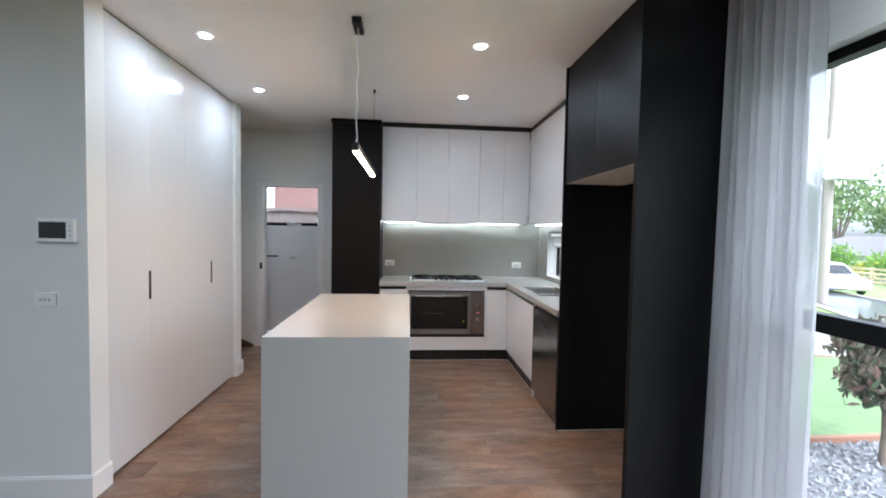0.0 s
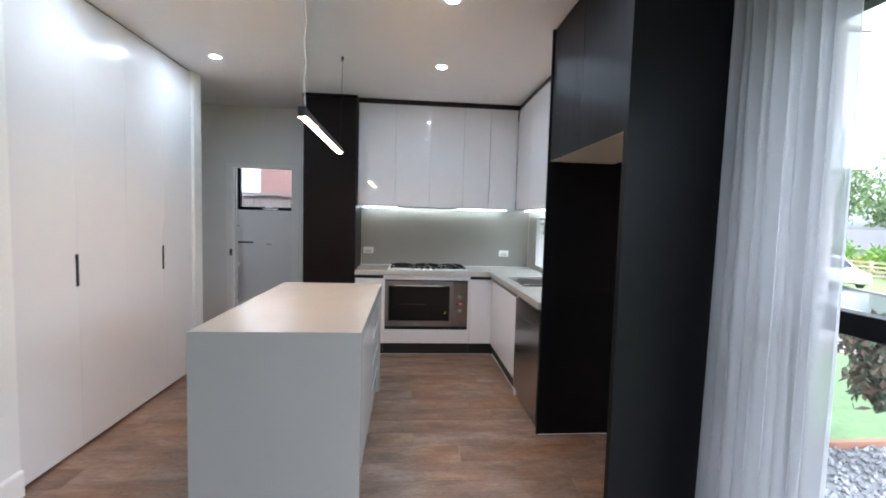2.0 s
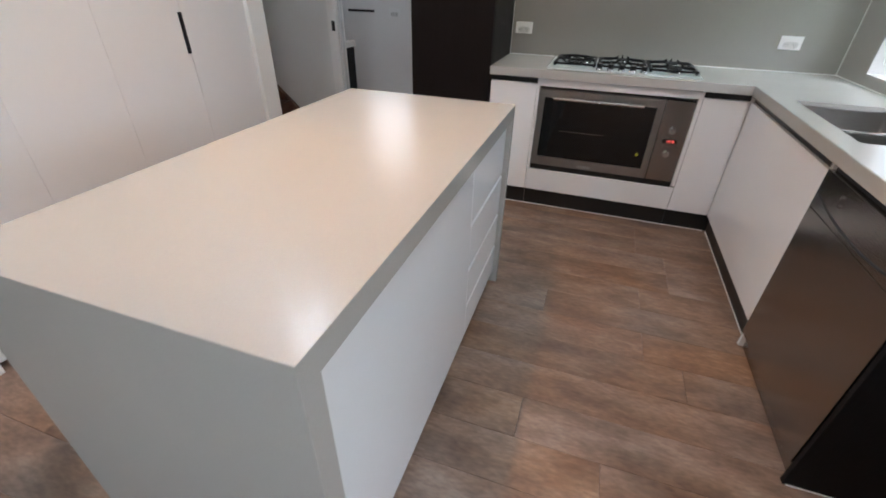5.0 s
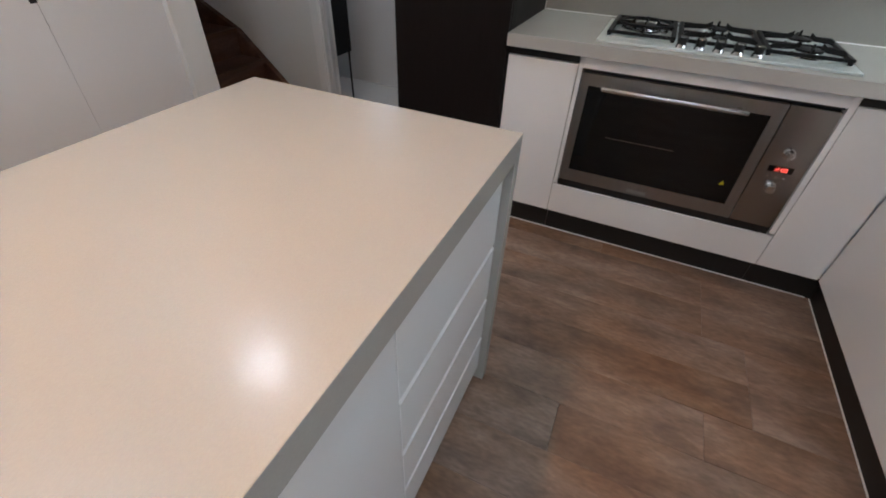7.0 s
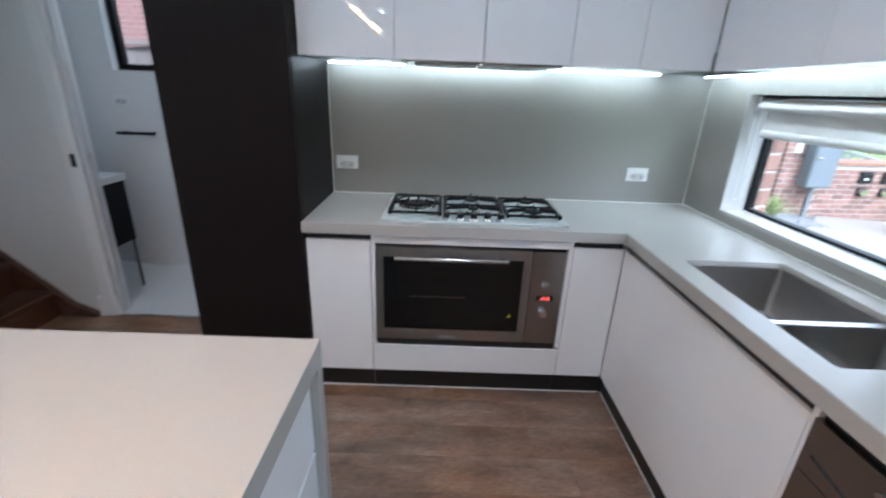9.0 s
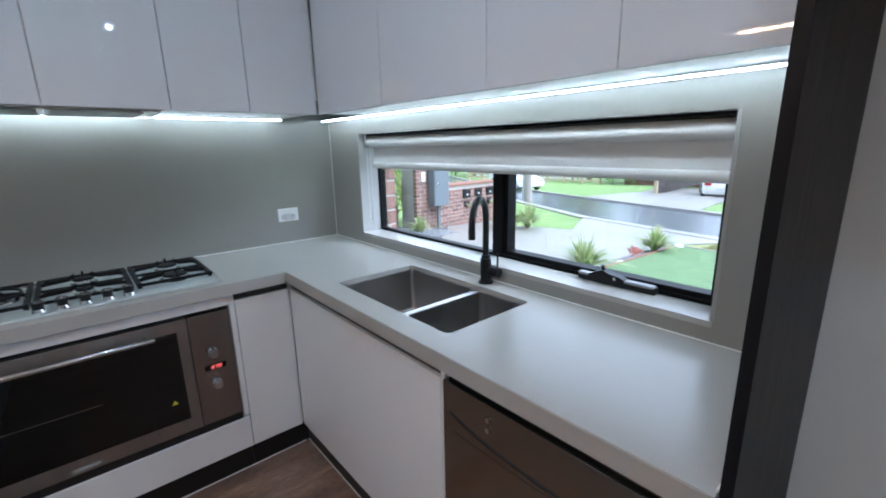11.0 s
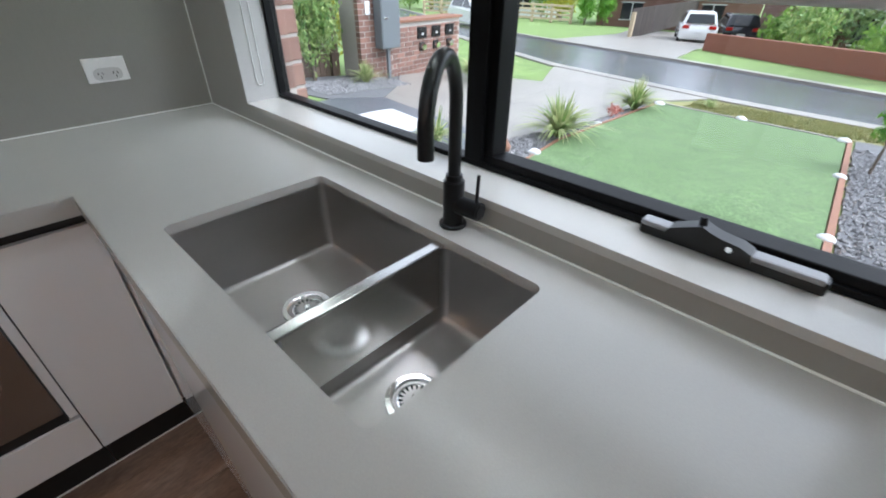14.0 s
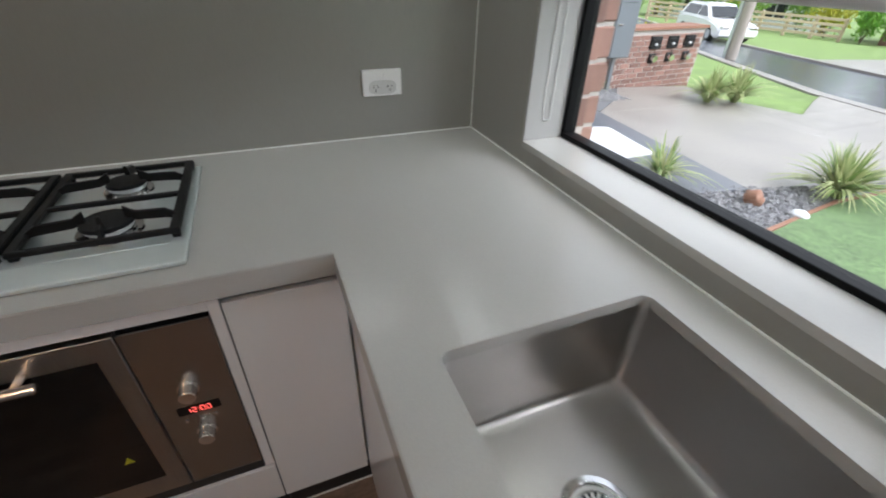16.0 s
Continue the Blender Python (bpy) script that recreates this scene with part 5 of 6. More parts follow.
def sheet(name, outline, material, label, category, lift=0.0, thick=0.06):
    """A paved or planted patch that follows the slope, cut into strips along x."""
    bm = bmesh.new()
    f = bm.faces.new([bm.verts.new((x, y, 0)) for x, y in outline])
    for cx in [5 + k for k in range(0, 40)]:
        geom = bm.verts[:] + bm.edges[:] + bm.faces[:]
        bmesh.ops.bisect_plane(bm, geom=geom, plane_co=(cx, 0, 0), plane_no=(1, 0, 0))
    for v in bm.verts:
        v.co.z = gz(v.co.x) + lift
    ext = bmesh.ops.extrude_face_region(bm, geom=bm.faces[:])
    for g in ext["geom"]:
        if isinstance(g, bmesh.types.BMVert):
            g.co.z -= thick
    bmesh.ops.recalc_face_normals(bm, faces=bm.faces)
    return built(name, bm, material, label, category)


def ribbon(name, line, w, h, material, label, category, lift=0.0):
    """A kerb or edging strip along a line on the slope."""
    bm = bmesh.new()
    pts = []
    for (x0, y0), (x1, y1) in zip(line, line[1:]):
        n = max(1, int(math.hypot(x1 - x0, y1 - y0) / 0.8))
        pts += [(x0 + (x1 - x0) * k / n, y0 + (y1 - y0) * k / n) for k in range(n)]
    pts.append(line[-1])
    rows = []
    for i, (x, y) in enumerate(pts):
        a, b = pts[max(0, i - 1)], pts[min(len(pts) - 1, i + 1)]
        d = Vector((b[0] - a[0], b[1] - a[1])).normalized()
        nx, ny = -d.y * w / 2, d.x * w / 2
        z = gz(x) + lift
        rows.append([bm.verts.new((x + sx * nx, y + sx * ny, z + dz)) for sx, dz in ((-1, -0.05), (-1, h), (1, h), (1, -0.05))])
    for a, b in zip(rows, rows[1:]):
        for k in range(3):
            bm.faces.new((a[k], a[k + 1], b[k + 1], b[k]))
    bm.faces.new(rows[0])
    bm.faces.new(rows[-1])
    bmesh.ops.recalc_face_normals(bm, faces=bm.faces)
    return built(name, bm, material, label, category)


near = [(9.9, -30), (10.44, 3.28), (10.75, 5.6), (11.9, 9.8), (14.3, 14.0), (19.5, 22.5), (31, 41), (60, 90)]
far = [(13.5, -30), (14.9, 3.3), (17.2, 8.4), (19.6, 15.0), (22.6, 21.4), (27, 29), (39, 47), (68, 92)]
sheet("road", near + far[::-1], M_ASPHALT, "wet grey asphalt street", "road", -0.02)
ribbon("kerb_near", near, 0.30, 0.02, M_CONC, "pale concrete kerb along the street", "kerb")
ribbon("kerb_far", far, 0.25, 0.05, M_CONC, "pale concrete kerb along the street", "kerb")
sheet("driveway", [(4.95, 6.58), (5.25, 6.46), (6.5, 6.28), (9.3, 6.35), (10.70, 5.7), (11.8, 9.66), (10.95, 9.3), (9.3, 8.5), (8.95, 9.2), (8.7, 9.6), (9.05, 10.55), (7.2, 10.42), (6.5, 9.65), (5.62, 8.98)], M_CONC, "wet pale concrete driveway", "driveway", 0.0)
sheet("driveway_far", [(17.35, 8.6), (23.4, 9.6), (31, 10), (37, 12), (40, 19), (29, 15.6), (19.4, 14.6)], M_CONC, "wet concrete driveway across the street", "driveway", 0.0)
sheet("pavement_porch", [(3.6, 6.7), (5.22, 6.48), (5.60, 8.97), (5.0, 9.3), (3.6, 9.3)], M_DARKPAVE, "dark grey porch paving", "pavement", 0.005)
sheet("pavement_slab", [(4.62, 8.37), (5.19, 8.31), (5.04, 7.40), (4.56, 7.40)], M_WHITESLAB, "white stone slab set in the porch paving", "pavement", 0.012)
lawn_pts = [(2.35, 3.5), (8.9, 3.66), (9.16, 6.14), (5.76, 6.05), (4.69, 5.88), (2.35, 5.6)]
sheet("lawn", lawn_pts, M_TURF, "even green artificial lawn", "lawn", 0.02)
ribbon("trim_lawn_edge", [(2.4, 5.62), (4.69, 5.90), (5.76, 6.07), (9.16, 6.17)], 0.035, 0.03, M_TERRA, "terracotta lawn edging", "edging")
ribbon("trim_lawn_edge_2", [(2.4, 3.47), (8.93, 3.62)], 0.05, 0.03, M_TERRA, "terracotta lawn edging", "edging")
ribbon("trim_lawn_edge_3", [(8.95, 3.62), (9.2, 6.17)], 0.04, 0.03, M_CONC, "pale lawn edging", "edging")
for nm, pts in (("gravel_bed_1", [(2.35, 0.2), (9.2, 0.2), (9.2, 3.56), (2.35, 3.43)]), ("gravel_bed_2", [(3.6, 5.82), (4.69, 5.93), (5.8, 6.10), (9.1, 6.20), (9.1, 6.33), (6.5, 6.26), (5.2, 6.44), (4.9, 6.6), (3.6, 6.68)]), ("gravel_bed_3", [(5.62, 9.0), (6.5, 9.68), (7.25, 10.4), (6.4, 10.9), (4.6, 11.2), (4.9, 9.35)])):
    sheet(nm, pts, M_GRAVELBED, "bed of blue-grey gravel", "gravel", -0.012)

sheet("verge", [(9.22, 3.6), (9.24, 6.3), (10.62, 5.62), (10.36, 3.3), (10.0, 0.2), (9.22, 0.2)], M_PATCHY, "patchy brown-green wet verge by the kerb", "verge", -0.018)


def blades(name, pick, n, lift, tall, material, label):
    """Short grass blades in tufts, one object."""
    bm = bmesh.new()
    for _ in range(n):
        x, y = pick()
        z = gz(x) + lift
        for _k in range(3):
            a, h, w = rnd.uniform(0, 6.28), tall * rnd.uniform(0.6, 1.3), tall * rnd.uniform(0.12, 0.25)
            dx, dy = math.cos(a), math.sin(a)
            lean = rnd.uniform(0.1, 0.8) * h
            px, py = x + rnd.uniform(-0.012, 0.012), y + rnd.uniform(-0.012, 0.012)
            bm.faces.new([bm.verts.new(q) for q in ((px - dy * w, py + dx * w, z), (px + dy * w, py - dx * w, z), (px + dx * lean, py + dy * lean, z + h))])
    return built(name, bm, material, label, "grass", kind="stuff")


L_DRY = leafy("dry_grass_blades", (0.14, 0.2, 0.05), (0.42, 0.36, 0.16), 0.3)
blades("verge_tufts", lambda: (rnd.uniform(9.3, 10.25), rnd.uniform(1.5, 5.8)), 5000, -0.018, 0.05, L_DRY, "uneven grass tufts along the kerb")


def chips(name, pick, n, label):
    """Loose stones scattered on a bed, one object."""
    bm = bmesh.new()
    for _ in range(n):
        x, y = pick()
        s = rnd.uniform(0.009, 0.024)
        m = Matrix.LocRotScale((x, y, gz(x) - 0.008 + s * 0.3), Euler((rnd.uniform(0, 6), rnd.uniform(0, 6), rnd.uniform(0, 6))), (s * rnd.uniform(0.8, 1.6), s, s * 0.6))
        v = [bm.verts.new(m @ Vector(p)) for p in ((1, 0, 0), (-1, 0, 0), (0, 1, 0), (0, -1, 0), (0, 0, 1), (0, 0, -1))]
        for a, b in ((0, 2), (2, 1), (1, 3), (3, 0)):
            bm.faces.new((v[a], v[b], v[4]))
            bm.faces.new((v[b], v[a], v[5]))
    ob = built(name, bm, M_STONE_CHIP, label, "gravel", kind="stuff")
    return ob


def bed1():
    x = rnd.uniform(2.4, 8.6)
    return x, rnd.uniform(1.6, 3.43 + 0.022 * (x - 2.4))


chips("gravel", bed1, 9500, "blue-grey gravel chips beneath the young tree")


def bed2():
    x = rnd.uniform(3.8, 7.5)
    lo = 5.93 + (x - 4.69) * 0.16 if x < 5.8 else 6.11
    hi = 6.6 - (x - 4.9) * 0.2 if x < 6.5 else 6.27
    return x, rnd.uniform(min(lo, hi), max(lo, hi))


chips("gravel", bed2, 3200, "blue-grey gravel chips along the lawn edge")
chips("gravel", lambda: (5.4 + rnd.uniform(-0.4, 1.35), 10.0 + rnd.uniform(-0.45, 0.6)), 2600, "blue-grey gravel chips beside the letterbox wall")
for x, y, s in ((5.11, 5.98, 0.07), (9.05, 6.1, 0.08), (9.05, 4.9, 0.08), (8.85, 3.68, 0.08), (6.95, 3.60, 0.065), (5.12, 3.55, 0.06), (6.9, 6.14, 0.05)):
    bm = bmesh.new()
    bmesh.ops.create_icosphere(bm, subdivisions=2, radius=s)
    for v in bm.verts:
        v.co *= 1 + 0.2 * noise.noise(v.co * 14 + Vector((x, y, 0)))
        v.co.z *= 0.5
    bmesh.ops.translate(bm, verts=bm.verts, vec=(x, y, gz(x) + s * 0.35))
    built("stone", bm, M_WHITESLAB, "smooth white garden stone on the lawn edge", "stone", kind="", smooth=60)
bm = bmesh.new()
bmesh.ops.create_icosphere(bm, subdivisions=2, radius=0.075)
for v in bm.verts:
    v.co *= 1 + 0.35 * noise.noise(v.co * 18)
bmesh.ops.translate(bm, verts=bm.verts, vec=(4.96, 6.27, gz(5) + 0.05))
built("stone", bm, M_TERRA, "rusty brown garden rock on the gravel", "stone", kind="", smooth=60)

# ---------------------------------------------------------------- outside: plants


def bm_leaves(centre, radii, n, size, gappy=0.35, seed=0, lumps=3.0):
    """Leaves scattered in an uneven ellipsoid, denser towards its skin, with gaps."""
    r = random.Random(seed)
    bm = bmesh.new()
    made = 0
    while made < n:
        d = Vector((r.gauss(0, 1), r.gauss(0, 1), r.gauss(0, 1))).normalized()
        rim = 0.72 + 0.45 * noise.noise(d * lumps + Vector((seed * 3.1, 0, 0)))
        p = d * rim * (r.random() ** 0.45)
        if noise.noise(p * 4.5 + Vector((0, seed * 1.7, 0))) < -gappy * 0.6:
            if r.random() < 0.8:
                continue
        c = Vector(centre) + Vector((p.x * radii[0], p.y * radii[1], p.z * radii[2]))
        s = size * r.uniform(0.6, 1.4)
        m = Matrix.LocRotScale(c, Euler((r.uniform(0, 6.3), r.uniform(0, 6.3), r.uniform(0, 6.3))), (s, s * 0.5, s))
        v = [bm.verts.new(m @ Vector(q)) for q in ((-1, 0, 0), (0, -0.8, 0.12), (1, 0, 0), (0, 0.8, 0.12))]
        bm.faces.new(v)
        made += 1
    return bm


def strap_plant(x, y, h, n, label, leaf=L_STRAP, seed=1):
    r = random.Random(seed)
    ob = thing("strap_leaf_plant", label, "plant", "strap-leaf plants", at=(x, y, gz(x)))
    bm = bmesh.new()
    for k in range(int(n * 1.7)):
        a, lean, ln = r.uniform(0, 2 * math.pi), r.uniform(0.1, 1.55) ** 1.15, h * r.uniform(0.55, 1.2)
        w = h * r.uniform(0.022, 0.042)
        prev = None
        for i in range(7):
            t = i / 6
            out = ln * lean * (t ** 1.5) * 0.75
            up = max(0.004, ln * (t - 0.50 * lean * t ** 2.1))
            ww = w * (1 - t ** 2) + 0.0008
            c = Vector((x + 0.04 * math.cos(a) + out * math.cos(a), y + 0.04 * math.sin(a) + out * math.sin(a), gz(x) + up))
            s = Vector((-math.sin(a), math.cos(a), 0)) * ww
            cur = (bm.verts.new(c - s), bm.verts.new(c + s))
            if prev:
                bm.faces.new((prev[0], prev[1], cur[1], cur[0]))
            prev = cur
    part("leaves", bm, leaf, ob)
    return anchor(ob)


strap_plant(5.91, 6.17, 0.50, 190, "variegated strap-leaf plant beside the lawn", seed=3)
strap_plant(8.34, 6.24, 0.46, 140, "green strap-leaf plant beside the lawn", seed=4)
strap_plant(9.66, 5.49, 0.20, 40, "small strap-leaf plant on the verge", seed=5)
strap_plant(8.14, 9.35, 0.55, 160, "pale strap-leaf plant beside the driveway", seed=6)
strap_plant(8.72, 9.30, 0.62, 150, "green strap-leaf plant beside the driveway", seed=8)
strap_plant(6.15, 10.12, 0.38, 100, "green strap-leaf plant on the gravel", seed=9)
strap_plant(4.62, 6.94, 0.38, 70, "pale strap-leaf plant by the porch paving", seed=10)
ob = thing("flowering_plant", "low coral-flowered plant beside the lawn", "plant", at=(7.55, 6.22, gz(7.55)))
part("flowers", bm_leaves((7.55, 6.22, gz(7.55) + 0.09), (0.17, 0.14, 0.1), 190, 0.022, seed=21), L_RED, ob)
anchor(ob)


def shrub(x, y, radii, n, size, label, leaf, seed, base=None, category="shrub", group="", name="shrub"):
    z = gz(x) if base is None else base
    ob = thing(name, label, category, group, at=(x, y, z))
    part("stem", bm_join(*[bm_tube([(x, y, z - 0.02), (x + 0.25 * radii[0] * math.cos(k * 2.1), y + 0.25 * radii[1] * math.sin(k * 2.1), z + radii[2] * 0.9)], 0.02 * radii[2] + 0.01, 6, 0.008) for k in range(3)]), M_BARK, ob)
    part("crown", bm_leaves((x, y, z + radii[2] * 0.98), radii, n, size, seed=seed), leaf, ob)
    return anchor(ob)


shrub(5.52, 10.72, (0.78, 0.42, 1.12), 6500, 0.042, "leafy climbing shrub against the paling fence", L_BUSH, 31)
shrub(6.9, 11.6, (0.9, 0.6, 0.95), 900, 0.06, "yellow-green shrub behind the brick letterbox", L_YELLOW, 32)
shrub(8.3, 11.25, (0.55, 0.3, 0.62), 500, 0.05, "yellow-green shrub behind the brick letterbox", L_YELLOW, 33)


def tree(x, y, h, crown, n, leaf_size, label, leaf, seed, trunk_r, clear, name="tree", group="", base=None):
    """A tapered trunk with limbs and a ragged crown of several clumps."""
    r = random.Random(seed)
    z = gz(x) if base is None else base
    ob = thing(name, label, "tree", group, at=(x, y, z))
    limbs = [bm_tube([(x, y, z - 0.05), (x + 0.02 * h * r.uniform(-1, 1), y + 0.02 * h * r.uniform(-1, 1), z + clear * 0.6), (x + 0.03 * h * r.uniform(-1, 1), y, z + clear + (h - clear) * 0.5)], trunk_r, 9, trunk_r * 0.45)]
    crowns = []
    k_n = 7
    for k in range(k_n):
        a = 2 * math.pi * k / k_n + r.uniform(-0.3, 0.3)
        rr = crown * r.uniform(0.3, 0.62)
        zc = z + clear + (h - clear) * r.uniform(0.25, 0.85)
        c = (x + rr * math.cos(a), y + rr * math.sin(a), zc)
        limbs.append(bm_tube([(x, y, z + clear * 0.9), (x + 0.5 * rr * math.cos(a), y + 0.5 * rr * math.sin(a), z + clear + (zc - z - clear) * 0.6), c], trunk_r * 0.4, 6, trunk_r * 0.12))
        crowns.append(bm_leaves(c, (crown * 0.62, crown * 0.62, (h - clear) * 0.36), n // k_n, leaf_size, seed=seed + k))
    part("trunk", bm_join(*limbs), M_BARK, ob, smooth=60)
    part("crown", bm_join(*crowns), leaf, ob)
    return anchor(ob)


tree(3.95, 3.14, 1.12, 0.37, 2400, 0.045, "small bushy young tree with reddish leaves in gravel", L_YOUNG, 41, 0.028, 0.42, name="young_tree")
tree(7.45, 3.38, 0.68, 0.19, 700, 0.032, "small young tree with green leaves in gravel", L_CONIFER, 47, 0.018, 0.32, name="young_tree")

# ---------------------------------------------------------------- outside: letterbox wall, fence, pole


def box_mesh(name, sx, sy, sz, c=0.004):
    bm = bm_box((-sx / 2, -sy / 2, -sz / 2), (sx / 2, sy / 2, sz / 2), c, 1)
    me = bpy.data.meshes.new(name)
    bm.to_mesh(me)
    bm.free()
    return me


BRICK_ME = box_mesh("brick", 0.228, 0.11, 0.075)
BRICK_ME.materials.append(M_BRICK)
HALF_ME = box_mesh("half_brick", 0.108, 0.11, 0.075)
HALF_ME.materials.append(M_BRICK)


def brick_face(parent, origin, direction, length, z0, courses, depth_off=0.0):
    """Courses of separate bricks in stretcher bond along a direction from an origin, under a thing."""
    d = Vector((*direction, 0)).normalized()
    rot = math.atan2(d.y, d.x)
    for c_ in range(courses):
        s = -0.12 if c_ % 2 else 0.0
        while s < length - 0.02:
            a, b = max(s, 0), min(s + 0.23, length)
            if b - a > 0.06:
                half = b - a < 0.17
                ob = new("brick", HALF_ME if half else BRICK_ME)
                mid = (a + b) / 2
                p = Vector(origin) + d * mid
                ob.parent = parent
                ob.matrix_basis = Matrix.LocRotScale((p.x, p.y, z0 + 0.043 + c_ * 0.086), Euler((0, 0, rot)), ((b - a - 0.012) / (0.108 if half else 0.228), 1, 1))
            s += 0.24


lb = thing("letterbox_wall", "red brick letterbox wall with three letterboxes and a pillar", "letterbox wall", at=(7.6, 10.6, -0.42))
part("pillar_core", bm_box((6.28, 10.362, -0.5), (7.0, 10.9, 1.40)), M_MORTAR, lb)
part("wall_core", bm_prism([(7.0, 10.408), (9.10, 10.588), (9.08, 10.95), (7.0, 10.8)], 2, -0.6, 0.54), M_MORTAR, lb)
part("cap", bm_prism([(7.0, 10.37), (9.16, 10.555), (9.13, 11.0), (7.0, 10.86)], 2, 0.541, 0.585), M_TERRA, lb, "flat brown tile capping")
brick_face(lb, (6.27, 10.41, 0), (1, 0), 0.74, -0.40, 20)
brick_face(lb, (7.01, 10.455, 0), (2.10, 0.18), 2.08, -0.48, 11)
for k, lx in enumerate((7.85, 8.28, 8.72)):
    ly = 10.40 + (lx - 7.0) * 0.0857 + 0.0
    part("letterbox", bm_join(bm_box((lx - 0.12, ly - 0.035, 0.24), (lx + 0.12, ly + 0.02, 0.44), 0.006), bm_box((lx - 0.09, ly - 0.05, 0.36), (lx + 0.09, ly - 0.034, 0.40), 0.003)), M_MATTBLACK, lb, "black letterbox front")
    part("newspaper_holder", bm_join(bm_box((lx - 0.07, ly - 0.03, 0.02), (lx + 0.07, ly + 0.02, 0.17), 0.005)), M_MATTBLACK, lb)
    part("holder_tube", bm_cyl((lx, ly - 0.10, 0.09), (lx, ly - 0.02, 0.10), 0.055, seg=16), M_CHROME, lb, "bright metal tube", smooth=40)
    part("number_plate", bm_box((lx - 0.025, ly - 0.053, 0.30), (lx + 0.025, ly - 0.036, 0.335)), M_WHITESLAB, lb)
part("doorbell_plate", bm_box((6.42, 10.335, 0.72), (6.52, 10.354, 0.92), 0.004), M_PLASTIC, lb, "white intercom plate")
anchor(lb)
mb = thing("meter_box", "grey metal meter box on a steel post", "meter box", at=(6.78, 10.22, gz(6.78)))
part("post", bm_box((6.75, 10.2, gz(6.78) - 0.02), (6.81, 10.26, 0.2), 0.004), M_METERBOX, mb)
part("cabinet", bm_box((6.58, 10.13, 0.19), (7.0, 10.33, 1.06), 0.01), M_METERBOX, mb)
part("door", bm_box((6.60, 10.118, 0.21), (6.98, 10.129, 1.04), 0.004), M_METERBOX, mb)
part("handle", bm_box((6.625, 10.095, 0.66), (6.70, 10.117, 0.685), 0.004), M_CHROME, mb, "bright lever handle")
for k in range(5):
    part("vent", bm_box((6.66 + 0.055 * k, 10.115, 0.965), (6.70 + 0.055 * k, 10.1175, 0.975)), M_MATTBLACK, mb)
anchor(mb)

PAL_ME = box_mesh("paling", 0.10, 0.018, 1.15)
PAL_ME.materials.append(M_PALING)
fn = thing("paling_fence", "brown timber paling fence with posts and a gate", "fence", at=(5.5, 11.05, -0.3))
for k in range(28):
    ob = new("paling", PAL_ME)
    ob.parent = fn
    ob.matrix_basis = Matrix.Translation(-fn.location) @ pose(6.22 - 0.108 * k, 11.05, 0.26 + 0.01 * rnd.uniform(-1, 1), 0, 0, 0)
for z in (0.0, 0.62):
    part("rail", bm_box((3.2, 11.015, z), (6.27, 11.04, z + 0.08), 0.003), M_PALING, fn)
for px in (6.1, 5.0, 3.9):
    part("post", bm_box((px - 0.05, 10.945, -0.32), (px + 0.05, 11.014, 0.8), 0.004), M_PALING, fn)
anchor_skip = [o for o in fn.children if o.name.startswith("paling")]
for o in fn.children:
    if o not in anchor_skip:
        o.matrix_parent_inverse = Matrix.Translation(fn.location).inverted()

pole = thing("power_pole", "grey weathered timber power pole beside the street", "power pole", at=(15.1, 14.25, gz(15.1)))
part("shaft", bm_cyl((15.1, 14.25, gz(15.1) - 0.1), (15.1, 14.25, 9.0), 0.16, 0.12, seg=18), M_POLE, pole, smooth=40)
part("cable_guard", bm_box((14.92, 14.33, gz(15) - 0.05), (15.02, 14.43, 3.5), 0.02), M_STEELPOLE, pole, "galvanised cable guard")
part("crossarm", bm_box((14.2, 14.1, 8.2), (16.0, 14.22, 8.35), 0.01), M_POLE, pole)
part("transformer", bm_box((14.7, 13.5, 3.5), (15.8, 14.05, 4.9), 0.06), M_CARWHITE, pole, "pale grey transformer box")
anchor(pole)

# post and rail fence across the street
pr = thing("rail_fence", "pale timber post and rail fence across the street", "fence", at=(36, 26, -2.1))
FA, FB = Vector((31.5, 34.5)), Vector((37.3, 23.3))
for k in range(9):
    q = FA.lerp(FB, k / 8)
    part("post", bm_box((q.x - 0.09, q.y - 0.09, gz(q.x) - 0.05), (q.x + 0.09, q.y + 0.09, gz(q.x) + 1.35), 0.02), M_PINE, pr)
dirf = (FB - FA).normalized()
for k in range(4):
    z = 0.28 + 0.32 * k
    b = bm_box((-(FB - FA).length / 2, -0.03, -0.08), ((FB - FA).length / 2, 0.03, 0.08), 0.01)
    mid = (FA + FB) / 2
    tilt = math.atan2(gz(FB.x) - gz(FA.x), (FB - FA).length)
    bmesh.ops.transform(b, matrix=Matrix.Translation((mid.x - 0.11, mid.y - 0.05, (gz(FA.x) + gz(FB.x)) / 2 + z)) @ Euler((0, -tilt, math.atan2(dirf.y, dirf.x))).to_matrix().to_4x4(), verts=b.verts)
    part("rail", b, M_PINE, pr)
anchor(pr)

# dark paling fence and gate beside the far driveway
df = thing("paling_fence", "dark timber paling fence beside the far driveway", "fence", at=(32, 14.5, -1.9))
DA, DB = Vector((27.5, 14.3)), Vector((43.0, 15.6))
TALL_ME = box_mesh("paling", 0.30, 0.03, 1.5)
TALL_ME.materials.append(mat("dark_paling", (0.05, 0.038, 0.032), 0.8, var=0.3, scale=4, stretch=(4, 4, 0.6), per_object=0.25))
for k in range(48):
    q = DA.lerp(DB, k / 47)
    ob = new("paling", TALL_ME)
    ob.parent = df
    ob.matrix_basis = Matrix.Translation(-df.location) @ pose(q.x, q.y, gz(q.x) + 0.62 + 0.018 * k, 0, 0, 5)
